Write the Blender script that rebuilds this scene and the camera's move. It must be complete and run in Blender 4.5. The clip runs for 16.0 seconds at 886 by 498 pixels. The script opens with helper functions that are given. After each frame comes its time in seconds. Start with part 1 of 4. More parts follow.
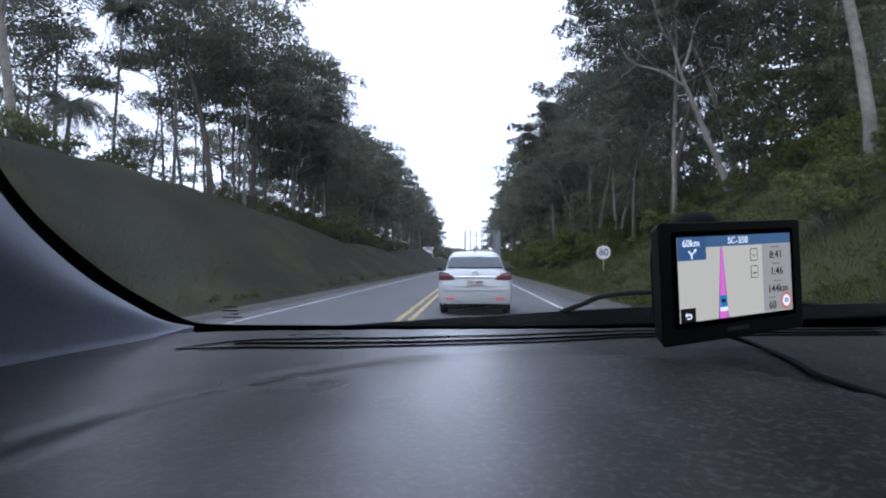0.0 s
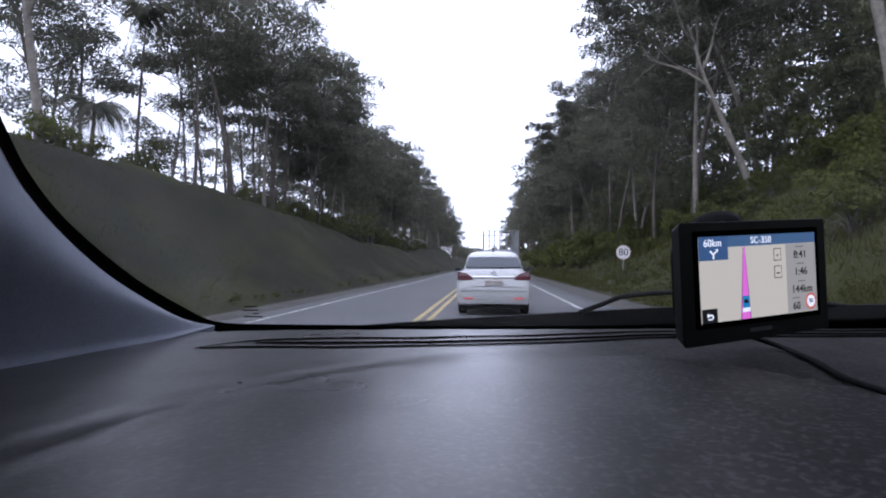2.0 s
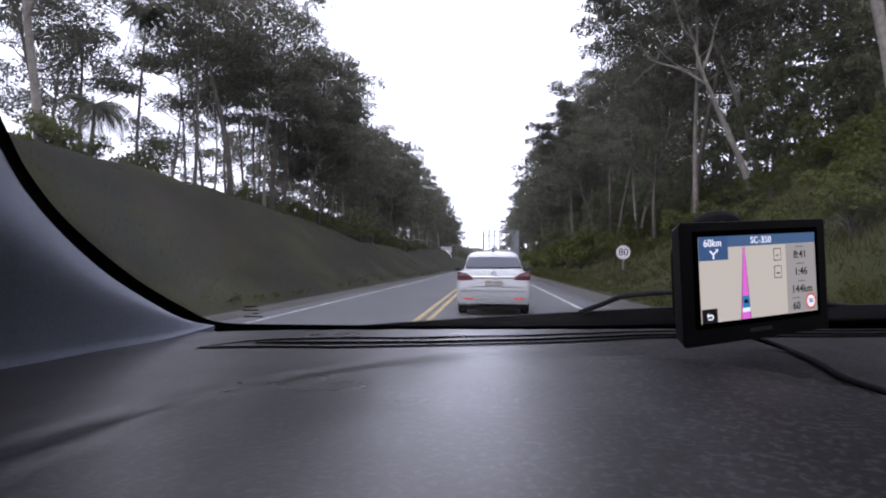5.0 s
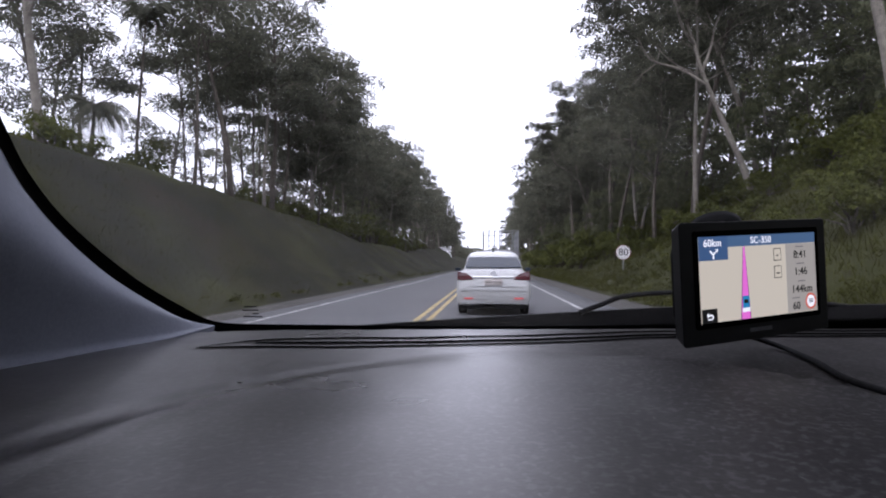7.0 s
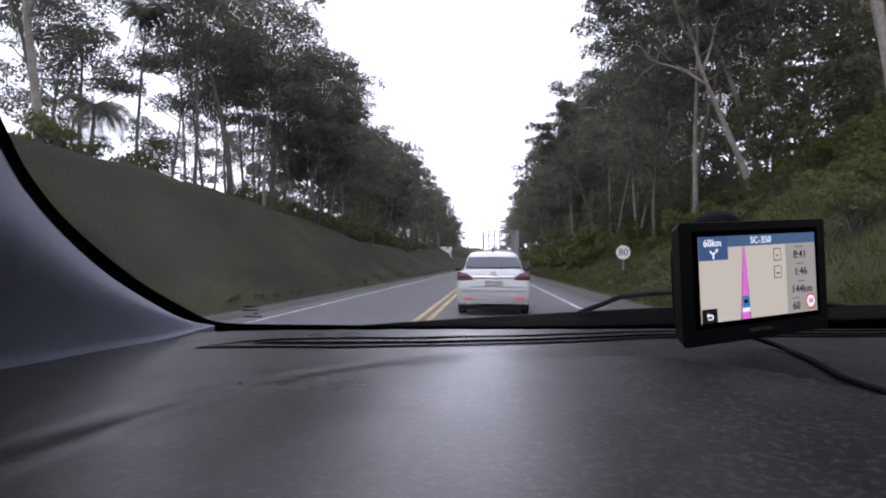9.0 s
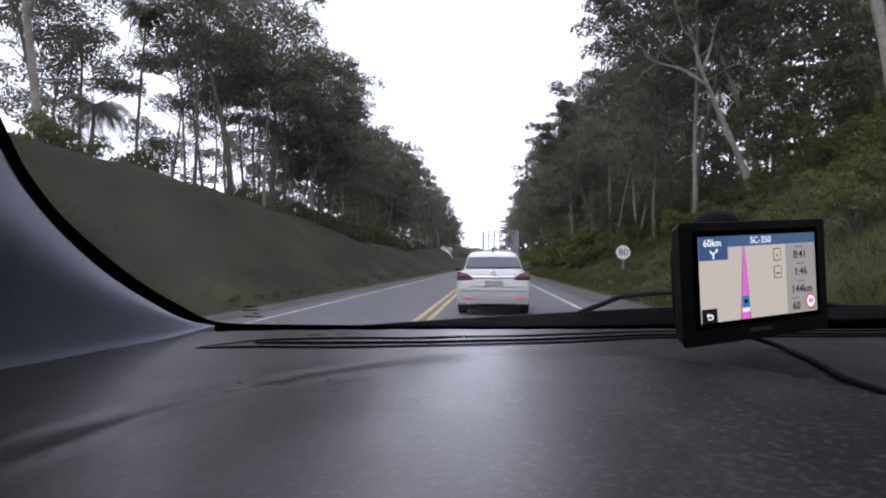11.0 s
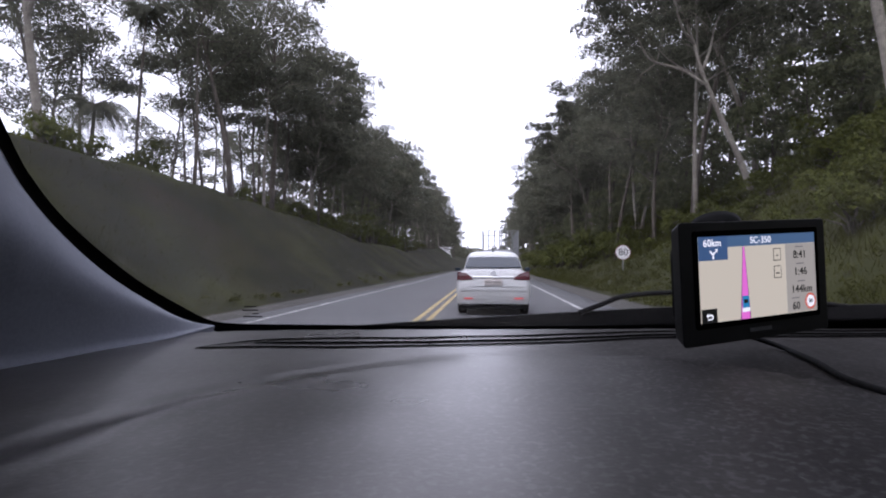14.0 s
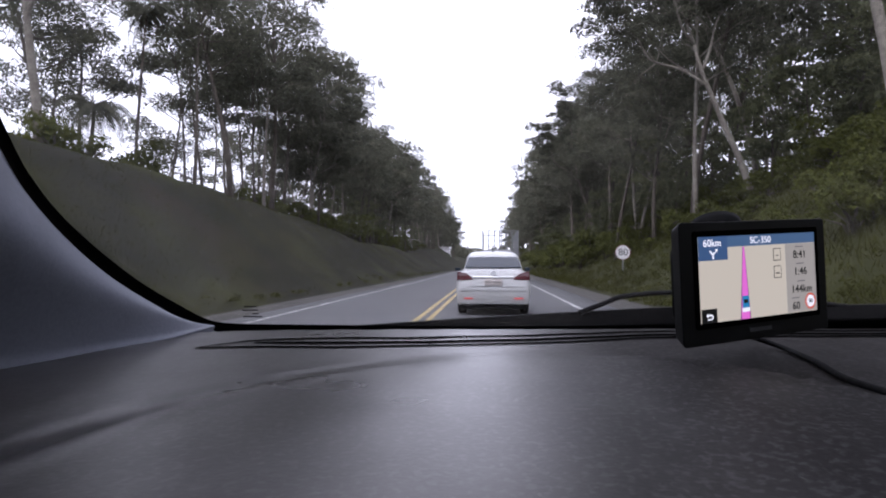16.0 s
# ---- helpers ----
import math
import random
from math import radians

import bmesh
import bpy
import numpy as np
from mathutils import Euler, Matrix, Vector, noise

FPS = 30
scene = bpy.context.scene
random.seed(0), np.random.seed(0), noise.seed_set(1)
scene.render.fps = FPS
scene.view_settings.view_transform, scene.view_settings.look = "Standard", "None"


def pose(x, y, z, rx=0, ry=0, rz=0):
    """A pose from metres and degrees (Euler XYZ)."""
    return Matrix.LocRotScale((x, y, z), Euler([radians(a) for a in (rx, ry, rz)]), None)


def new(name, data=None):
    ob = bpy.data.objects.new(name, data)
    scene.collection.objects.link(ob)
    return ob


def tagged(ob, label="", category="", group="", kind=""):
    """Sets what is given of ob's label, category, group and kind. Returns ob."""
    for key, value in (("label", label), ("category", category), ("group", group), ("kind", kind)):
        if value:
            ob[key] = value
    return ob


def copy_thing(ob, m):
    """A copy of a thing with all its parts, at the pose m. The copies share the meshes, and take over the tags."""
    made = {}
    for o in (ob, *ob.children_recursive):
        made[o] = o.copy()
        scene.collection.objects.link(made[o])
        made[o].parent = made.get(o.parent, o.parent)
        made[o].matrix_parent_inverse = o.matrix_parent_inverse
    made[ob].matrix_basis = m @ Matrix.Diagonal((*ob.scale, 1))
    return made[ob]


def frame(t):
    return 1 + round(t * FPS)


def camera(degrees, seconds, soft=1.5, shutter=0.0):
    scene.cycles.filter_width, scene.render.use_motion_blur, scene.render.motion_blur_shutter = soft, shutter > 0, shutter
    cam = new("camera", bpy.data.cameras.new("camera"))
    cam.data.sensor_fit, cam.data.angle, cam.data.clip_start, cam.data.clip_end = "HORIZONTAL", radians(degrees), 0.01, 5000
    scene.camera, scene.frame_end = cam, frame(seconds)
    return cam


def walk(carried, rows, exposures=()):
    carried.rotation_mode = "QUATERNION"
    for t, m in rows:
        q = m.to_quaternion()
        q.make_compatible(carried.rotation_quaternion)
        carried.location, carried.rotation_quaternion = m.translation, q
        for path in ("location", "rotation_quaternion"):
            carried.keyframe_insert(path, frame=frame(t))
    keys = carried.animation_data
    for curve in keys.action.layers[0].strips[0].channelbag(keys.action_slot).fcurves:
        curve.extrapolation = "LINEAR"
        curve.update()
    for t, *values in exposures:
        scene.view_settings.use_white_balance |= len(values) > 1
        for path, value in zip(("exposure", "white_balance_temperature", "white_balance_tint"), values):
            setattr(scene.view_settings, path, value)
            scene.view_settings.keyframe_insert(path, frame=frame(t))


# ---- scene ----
# The eye stands over the dashboard of a car on a straight country road; y runs along the road.
EYE_Z = 1.17
DASH_Z = EYE_Z - 0.075
cam = camera(72.0, 16.0, soft=1.95)
walk(cam, [
    (0.0, pose(0, 0, EYE_Z, 91.43, 0, 2.60)),
    (1.6, pose(0, 0, EYE_Z, 91.43, 0, 2.65)),
    (1.7, pose(0, 0, EYE_Z, 91.43, 0, 4.32)),
    (16.0, pose(0, 0, EYE_Z, 91.43, 0, 4.29)),
], exposures=[(0.0, 0.0, 5280, 14), (1.6, 0.0, 5350, 18), (2.4, -0.05, 5600, 22), (3.0, -0.10, 5650, 24), (4.0, 0.0, 5680, 24), (6.5, 0.03, 5850, 21), (16.0, 0.03, 5850, 22)])

# ---- daylight: bright broken overcast, the sun high behind thin cloud at the back ----
SUN_ELEV, SUN_TURN = radians(48), radians(205)
world = bpy.data.worlds.new("sky")
scene.world = world
world.use_nodes = True
wn, wl = world.node_tree.nodes, world.node_tree.links
background = wn["Background"]
sky = wn.new("ShaderNodeTexSky")
sky.sky_type, sky.sun_disc = "NISHITA", False
sky.sun_elevation, sky.sun_rotation = SUN_ELEV, SUN_TURN
coords = wn.new("ShaderNodeTexCoord")
cloud = wn.new("ShaderNodeTexNoise")
cloud.inputs["Scale"].default_value, cloud.inputs["Detail"].default_value = 2.6, 6
cloud.inputs["Roughness"].default_value = 0.55
wl.new(coords.outputs["Generated"], cloud.inputs["Vector"])
cover = wn.new("ShaderNodeValToRGB")
cover.color_ramp.elements[0].position, cover.color_ramp.elements[1].position = 0.22, 0.38
wl.new(cloud.outputs["Fac"], cover.inputs["Fac"])
blend = wn.new("ShaderNodeMix")
blend.data_type = "RGBA"
wl.new(cover.outputs["Color"], blend.inputs["Factor"])
wl.new(sky.outputs["Color"], blend.inputs["A"])
blend.inputs["B"].default_value = (17.6, 17.6, 18.1, 1)
wl.new(blend.outputs["Result"], background.inputs["Color"])
background.inputs["Strength"].default_value = 0.12

sun = new("sun", bpy.data.lights.new("sun", "SUN"))
sun.data.energy, sun.data.angle, sun.data.color = 1.6, radians(24), (1.0, 0.95, 0.87)
way = Vector((math.sin(SUN_TURN) * math.cos(SUN_ELEV), math.cos(SUN_TURN) * math.cos(SUN_ELEV), math.sin(SUN_ELEV)))
sun.matrix_world = Matrix.Translation(way * 60) @ way.to_track_quat("Z", "Y").to_matrix().to_4x4()


# ---- materials ----
def material(name, dark, light, rough=0.6, scale=4.0, fine=40.0, bump=0.2, metal=0.0, spec=0.5, vary=0.0, coat=0.0, rough_vary=0.1):
    """Two tones mixed by a coarse and a fine noise, with relief from the fine one; vary: how far whole objects differ."""
    m = bpy.data.materials.new(name)
    m.use_nodes = True
    n, l = m.node_tree.nodes, m.node_tree.links
    bsdf = n["Principled BSDF"]
    tc = n.new("ShaderNodeTexCoord")
    a, b = n.new("ShaderNodeTexNoise"), n.new("ShaderNodeTexNoise")
    for tex, s in ((a, scale), (b, fine)):
        tex.inputs["Scale"].default_value, tex.inputs["Detail"].default_value = s, 4
        l.new(tc.outputs["Object"], tex.inputs["Vector"])
    add = n.new("ShaderNodeMath")
    add.operation = "MULTIPLY_ADD"
    add.inputs[1].default_value = 0.45
    l.new(b.outputs["Fac"], add.inputs[0])
    half = n.new("ShaderNodeMath")
    half.operation, half.inputs[1].default_value = "MULTIPLY", 0.55
    l.new(a.outputs["Fac"], half.inputs[0])
    l.new(half.outputs[0], add.inputs[2])
    ramp = n.new("ShaderNodeValToRGB")
    ramp.color_ramp.elements[0].position, ramp.color_ramp.elements[1].position = 0.34, 0.66
    ramp.color_ramp.elements[0].color, ramp.color_ramp.elements[1].color = (*dark, 1), (*light, 1)
    l.new(add.outputs[0], ramp.inputs["Fac"])
    colour = ramp.outputs["Color"]
    if vary:
        info, hsv, spread = n.new("ShaderNodeObjectInfo"), n.new("ShaderNodeHueSaturation"), n.new("ShaderNodeMapRange")
        spread.inputs["To Min"].default_value, spread.inputs["To Max"].default_value = 1 - vary, 1 + vary
        l.new(info.outputs["Random"], spread.inputs["Value"])
        l.new(spread.outputs["Result"], hsv.inputs["Value"])
        l.new(colour, hsv.inputs["Color"])
        colour = hsv.outputs["Color"]
    l.new(colour, bsdf.inputs["Base Color"])
    rr = n.new("ShaderNodeMapRange")
    rr.inputs["To Min"].default_value, rr.inputs["To Max"].default_value = max(0.02, rough - rough_vary), min(1, rough + rough_vary)
    l.new(a.outputs["Fac"], rr.inputs["Value"])
    l.new(rr.outputs["Result"], bsdf.inputs["Roughness"])
    bsdf.inputs["Metallic"].default_value = metal
    bsdf.inputs["Specular IOR Level"].default_value = spec
    bsdf.inputs["Coat Weight"].default_value = coat
    if bump:
        bp = n.new("ShaderNodeBump")
        bp.inputs["Strength"].default_value, bp.inputs["Distance"].default_value = bump, 0.3 / fine
        l.new(b.outputs["Fac"], bp.inputs["Height"])
        l.new(bp.outputs["Normal"], bsdf.inputs["Normal"])
    return m


def plain(name, colour, rough=0.5, metal=0.0, spec=0.5, coat=0.0):
    m = bpy.data.materials.new(name)
    m.use_nodes = True
    b = m.node_tree.nodes["Principled BSDF"]
    b.inputs["Base Color"].default_value = (*colour, 1)
    b.inputs["Roughness"].default_value, b.inputs["Metallic"].default_value = rough, metal
    b.inputs["Specular IOR Level"].default_value, b.inputs["Coat Weight"].default_value = spec, coat
    return m


def glowing(name, colour, strength):
    m = plain(name, (0.02, 0.02, 0.02), 0.3)
    b = m.node_tree.nodes["Principled BSDF"]
    b.inputs["Emission Color"].default_value, b.inputs["Emission Strength"].default_value = (*colour, 1), strength
    return m


def leaf_material(name, dark, light, through_light):
    m = material(name, dark, light, 0.6, 0.6, 2.2, 0.0, spec=0.16, vary=0.25)
    n, l = m.node_tree.nodes, m.node_tree.links
    bsdf, out = n["Principled BSDF"], n["Material Output"]
    colour = bsdf.inputs["Base Color"].links[0].from_socket
    geo, hsv, mr = n.new("ShaderNodeNewGeometry"), n.new("ShaderNodeHueSaturation"), n.new("ShaderNodeMapRange")
    mr.inputs["To Min"].default_value, mr.inputs["To Max"].default_value = 0.75, 1.25
    l.new(geo.outputs["Random Per Island"], mr.inputs["Value"])
    l.new(mr.outputs["Result"], hsv.inputs["Value"])
    l.new(colour, hsv.inputs["Color"])
    l.new(hsv.outputs["Color"], bsdf.inputs["Base Color"])
    glow, mix = n.new("ShaderNodeBsdfTranslucent"), n.new("ShaderNodeMixShader")
    l.new(hsv.outputs["Color"], glow.inputs["Color"])
    mix.inputs["Fac"].default_value = through_light
    l.new(bsdf.outputs[0], mix.inputs[1])
    l.new(glow.outputs[0], mix.inputs[2])
    l.new(mix.outputs[0], out.inputs["Surface"])
    return m


def pane_material(name, tint, haze):
    """A clear sheet: light passes, the surface mirrors by Fresnel, a thin film of dust scatters a little."""
    m = bpy.data.materials.new(name)
    m.use_nodes = True
    n, l = m.node_tree.nodes, m.node_tree.links
    n.remove(n["Principled BSDF"])
    clear, gloss, dust = n.new("ShaderNodeBsdfTransparent"), n.new("ShaderNodeBsdfGlossy"), n.new("ShaderNodeBsdfDiffuse")
    clear.inputs["Color"].default_value = (*tint, 1)
    gloss.inputs["Roughness"].default_value = 0.02
    dust.inputs["Color"].default_value = (0.80, 0.77, 0.70, 1)
    facing, steep, fres = n.new("ShaderNodeLayerWeight"), n.new("ShaderNodeMath"), n.new("ShaderNodeMath")
    facing.inputs["Blend"].default_value = 0.5
    steep.operation, steep.inputs[1].default_value = "POWER", 4.0
    fres.operation, fres.inputs[1].default_value, fres.inputs[2].default_value = "MULTIPLY_ADD", 0.5, 0.012
    l.new(facing.outputs["Facing"], steep.inputs[0])
    l.new(steep.outputs[0], fres.inputs[0])
    tc, spots, mr = n.new("ShaderNodeTexCoord"), n.new("ShaderNodeTexNoise"), n.new("ShaderNodeMapRange")
    spots.inputs["Scale"].default_value, spots.inputs["Detail"].default_value = 7, 6
    mr.inputs["From Min"].default_value, mr.inputs["From Max"].default_value = 0.35, 0.75
    mr.inputs["To Min"].default_value, mr.inputs["To Max"].default_value = haze * 0.3, haze * 1.6
    l.new(tc.outputs["Object"], spots.inputs["Vector"])
    l.new(spots.outputs["Fac"], mr.inputs["Value"])
    one, two = n.new("ShaderNodeMixShader"), n.new("ShaderNodeMixShader")
    l.new(mr.outputs["Result"], one.inputs["Fac"])
    l.new(clear.outputs[0], one.inputs[1])
    l.new(dust.outputs[0], one.inputs[2])
    l.new(fres.outputs[0], two.inputs["Fac"])
    l.new(one.outputs[0], two.inputs[1])
    l.new(gloss.outputs[0], two.inputs[2])
    l.new(two.outputs[0], n["Material Output"].inputs["Surface"])
    return m


GRASS = material("grass", (0.015, 0.0152, 0.010), (0.027, 0.027, 0.0165), 0.9, 0.35, 9, 0.6, spec=0.1)
VERGE = material("gravel verge", (0.055, 0.053, 0.049), (0.105, 0.100, 0.092), 0.9, 0.8, 30, 0.5, spec=0.2)
ASPHALT = material("asphalt", (0.075, 0.076, 0.080), (0.13, 0.13, 0.135), 0.75, 0.5, 60, 0.3, spec=0.35)
YELLOW = material("worn yellow road paint", (0.26, 0.20, 0.09), (0.55, 0.41, 0.17), 0.7, 2.0, 25, 0.2)
WHITE_LINE = material("worn white road paint", (0.38, 0.38, 0.37), (0.72, 0.72, 0.70), 0.7, 2.0, 25, 0.2)
BARK = material("grey brown bark", (0.050, 0.043, 0.036), (0.14, 0.122, 0.102), 0.9, 1.5, 12, 0.6, spec=0.15, vary=0.2)
PALE_BARK = material("pale smooth bark", (0.12, 0.107, 0.090), (0.29, 0.265, 0.225), 0.8, 1.2, 9, 0.4, spec=0.2, vary=0.2)
LEAF = leaf_material("dark tree leaf", (0.060, 0.063, 0.045), (0.163, 0.165, 0.116), 0.48)
# lighter green than LEAF; part of the paleness stands in for distance haze
HAZED_LEAF = leaf_material("haze-lightened tree leaf", (0.074, 0.082, 0.044), (0.165, 0.176, 0.096), 0.5)
BUSH_LEAF = leaf_material("bush leaf", (0.045, 0.052, 0.012), (0.110, 0.120, 0.026), 0.38)
BLADE = leaf_material("grass blade", (0.046, 0.050, 0.011), (0.100, 0.104, 0.022), 0.5)
DASH = material("dark grey grained dashboard plastic", (0.0085, 0.0078, 0.0078), (0.016, 0.0147, 0.0146), 0.30, 7, 420, 0.12, spec=0.25, rough_vary=0.08)
TRIM = material("light grey pillar cloth", (0.122, 0.131, 0.156), (0.158, 0.167, 0.198), 0.85, 12, 300, 0.14, spec=0.2)
LINING = material("grey headlining", (0.10, 0.10, 0.105), (0.14, 0.14, 0.145), 0.95, 10, 250, 0.3, spec=0.1)
DARK_TRIM = material("dark cabin plastic", (0.020, 0.020, 0.022), (0.035, 0.035, 0.038), 0.6, 9, 200, 0.2)
BLACK = plain("matt black", (0.004, 0.004, 0.0045), 0.7, spec=0.03)
VOID = plain("black gap", (0.002, 0.002, 0.002), 1.0, spec=0.0)
RUBBER = material("black rubber", (0.004, 0.004, 0.0045), (0.008, 0.008, 0.009), 0.75, 12, 80, 0.2, spec=0.1)
GPS_CASE = material("black navigator plastic", (0.003, 0.003, 0.0035), (0.006, 0.006, 0.0065), 0.45, 30, 500, 0.1, spec=0.15)
WINDSHIELD = pane_material("windscreen glass", (0.95, 0.955, 0.96), 0.056)
CABIN_GLASS = pane_material("side glass", (0.7, 0.74, 0.74), 0.01)
WHITE_PAINT = material("white car paint", (0.39, 0.395, 0.395), (0.46, 0.465, 0.46), 0.32, 1.5, 60, 0.02, spec=0.5, coat=0.6)
RED_PAINT = material("red car paint", (0.28, 0.015, 0.015), (0.38, 0.025, 0.02), 0.32, 1.5, 60, 0.02, coat=0.6)
GREY_PAINT = material("silver grey car paint", (0.25, 0.26, 0.27), (0.33, 0.34, 0.35), 0.32, 1.5, 60, 0.02, coat=0.5)
DARK_GLASS = plain("dark tinted car glass", (0.016, 0.024, 0.036), 0.06, spec=0.42)
CHROME = plain("chrome", (0.82, 0.83, 0.85), 0.35, 1.0)
RED_LENS = plain("red lamp lens", (0.075, 0.008, 0.013), 0.15, spec=0.6)
CLEAR_LENS = plain("clear lamp lens", (0.16, 0.10, 0.11), 0.15, spec=0.6)
RED_GLOW = glowing("red lamp and reflector glow", (1.0, 0.10, 0.10), 0.75)
PLATE = plain("pale number plate", (0.60, 0.55, 0.52), 0.5)
PLATE_INK = plain("dark plate ink", (0.05, 0.05, 0.05), 0.5)
RIM = plain("silver wheel rim", (0.45, 0.46, 0.47), 0.3, 0.9)
CAGE_STEEL = material("weathered grey steel", (0.18, 0.187, 0.195), (0.30, 0.31, 0.32), 0.55, 3, 40, 0.2, metal=0.3)
TRUCK_DARK = material("dark truck chassis", (0.02, 0.02, 0.022), (0.04, 0.04, 0.042), 0.7, 3, 40, 0.2)
SIGN_WHITE = material("white sign sheet", (0.70, 0.70, 0.70), (0.80, 0.80, 0.80), 0.4, 3, 40, 0.03)
SIGN_RED = plain("faded dark red sign ring", (0.16, 0.04, 0.04), 0.5)
SIGN_INK = plain("black sign ink", (0.015, 0.015, 0.015), 0.4)
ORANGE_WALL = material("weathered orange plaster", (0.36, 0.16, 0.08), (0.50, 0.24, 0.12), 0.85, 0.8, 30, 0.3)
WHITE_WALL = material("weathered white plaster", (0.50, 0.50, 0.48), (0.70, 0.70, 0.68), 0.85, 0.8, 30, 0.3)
ROOF_TILE = material("red brown roof tile", (0.12, 0.055, 0.035), (0.24, 0.11, 0.07), 0.8, 1.5, 14, 0.5)
GALVANISED = material("galvanised post", (0.25, 0.25, 0.25), (0.36, 0.36, 0.36), 0.5, 6, 60, 0.1, metal=0.6)


def add_tone(m, colour, scale, lo, hi, detail=3, stretch=1.0):
    """Lays a further tone over a material where a noise of that scale, drawn out along y by stretch, passes lo to hi."""
    n, l = m.node_tree.nodes, m.node_tree.links
    target = n["Principled BSDF"].inputs["Base Color"]
    before = target.links[0].from_socket
    tc, tex, mr, mix = n.new("ShaderNodeTexCoord"), n.new("ShaderNodeTexNoise"), n.new("ShaderNodeMapRange"), n.new("ShaderNodeMix")
    tex.inputs["Scale"].default_value, tex.inputs["Detail"].default_value = scale, detail
    mr.inputs["From Min"].default_value, mr.inputs["From Max"].default_value = lo, hi
    mix.data_type = "RGBA"
    drawn = n.new("ShaderNodeMapping")
    drawn.inputs["Scale"].default_value = (1, 1 / stretch, 1)
    l.new(tc.outputs["Object"], drawn.inputs["Vector"])
    l.new(drawn.outputs["Vector"], tex.inputs["Vector"])
    l.new(tex.outputs["Fac"], mr.inputs["Value"])
    l.new(mr.outputs["Result"], mix.inputs["Factor"])
    l.new(before, mix.inputs["A"])
    mix.inputs["B"].default_value = (*colour, 1)
    l.new(mix.outputs["Result"], target)


add_tone(GRASS, (0.050, 0.052, 0.022), 0.22, 0.46, 0.72)
add_tone(GRASS, (0.040, 0.032, 0.023), 0.13, 0.60, 0.74)
add_tone(GRASS, (0.024, 0.024, 0.012), 1.6, 0.50, 0.78, 5)
add_tone(ASPHALT, (0.055, 0.055, 0.058), 0.35, 0.55, 0.75, 5)
add_tone(WHITE_LINE, (0.12, 0.12, 0.12), 5.0, 0.42, 0.64, 6)
add_tone(DASH, (0.022, 0.0215, 0.0215), 9.0, 0.50, 0.75, 6)
add_tone(DASH, (0.022, 0.0205, 0.0205), 330.0, 0.50, 0.64, 2, 2.0)
add_tone(DASH, (0.044, 0.0425, 0.0425), 270.0, 0.52, 0.66, 2, 1.2)
add_tone(DASH, (0.06, 0.058, 0.056), 170.0, 0.71, 0.76, 2, 2.5)


def side_tone(m, colour, share):
    """Mixes in the greener growth of the bank at positive x."""
    n, l = m.node_tree.nodes, m.node_tree.links
    target = n["Principled BSDF"].inputs["Base Color"]
    before = target.links[0].from_socket
    tc, sep, mr, mix = n.new("ShaderNodeTexCoord"), n.new("ShaderNodeSeparateXYZ"), n.new("ShaderNodeMapRange"), n.new("ShaderNodeMix")
    mix.data_type = "RGBA"
    mr.inputs["From Min"].default_value, mr.inputs["From Max"].default_value, mr.inputs["To Max"].default_value = 2.0, 6.0, share
    l.new(tc.outputs["Object"], sep.inputs[0])
    l.new(sep.outputs["X"], mr.inputs["Value"])
    l.new(mr.outputs["Result"], mix.inputs["Factor"])
    l.new(before, mix.inputs["A"])
    mix.inputs["B"].default_value = (*colour, 1)
    l.new(mix.outputs["Result"], target)


side_tone(GRASS, (0.036, 0.040, 0.009), 0.7)


def gloss_falloff(m, x_glossy, x_dull, glossy, dull):
    """Gloss that falls off along x: the drop stands in for dimmer reflections on that side."""
    n, l = m.node_tree.nodes, m.node_tree.links
    tc, sep, mr = n.new("ShaderNodeTexCoord"), n.new("ShaderNodeSeparateXYZ"), n.new("ShaderNodeMapRange")
    l.new(tc.outputs["Object"], sep.inputs[0])
    l.new(sep.outputs["X"], mr.inputs["Value"])
    mr.interpolation_type = "SMOOTHSTEP"
    for key, value in (("From Min", x_glossy), ("From Max", x_dull), ("To Min", glossy), ("To Max", dull)):
        mr.inputs[key].default_value = value
    smear, patch, product = n.new("ShaderNodeTexNoise"), n.new("ShaderNodeMapRange"), n.new("ShaderNodeMath")
    smear.inputs["Scale"].default_value, smear.inputs["Detail"].default_value = 26.0, 5
    drawn = n.new("ShaderNodeMapping")
    drawn.inputs["Scale"].default_value = (1.5, 0.6, 1)
    l.new(tc.outputs["Object"], drawn.inputs["Vector"])
    l.new(drawn.outputs["Vector"], smear.inputs["Vector"])
    for key, value in (("From Min", 0.35), ("From Max", 0.65), ("To Min", 0.86), ("To Max", 1.12)):
        patch.inputs[key].default_value = value
    l.new(smear.outputs["Fac"], patch.inputs["Value"])
    product.operation = "MULTIPLY"
    l.new(mr.outputs["Result"], product.inputs[0])
    l.new(patch.outputs["Result"], product.inputs[1])
    l.new(product.outputs[0], n["Principled BSDF"].inputs["Specular IOR Level"])
    before = n["Principled BSDF"].inputs["Roughness"].links[0].from_socket
    matt, total = n.new("ShaderNodeMapRange"), n.new("ShaderNodeMath")
    matt.interpolation_type = "SMOOTHSTEP"
    for key, value in (("From Min", x_glossy), ("From Max", x_dull), ("To Min", 0.0), ("To Max", 0.22)):
        matt.inputs[key].default_value = value
    l.new(sep.outputs["X"], matt.inputs["Value"])
    l.new(before, total.inputs[0])
    l.new(matt.outputs["Result"], total.inputs[1])
    l.new(total.outputs[0], n["Principled BSDF"].inputs["Roughness"])


gloss_falloff(DASH, -0.03, 0.13, 0.40, 0.05)
DASH.node_tree.nodes["Principled BSDF"].inputs["Specular Tint"].default_value = (1.0, 0.94, 0.88, 1)


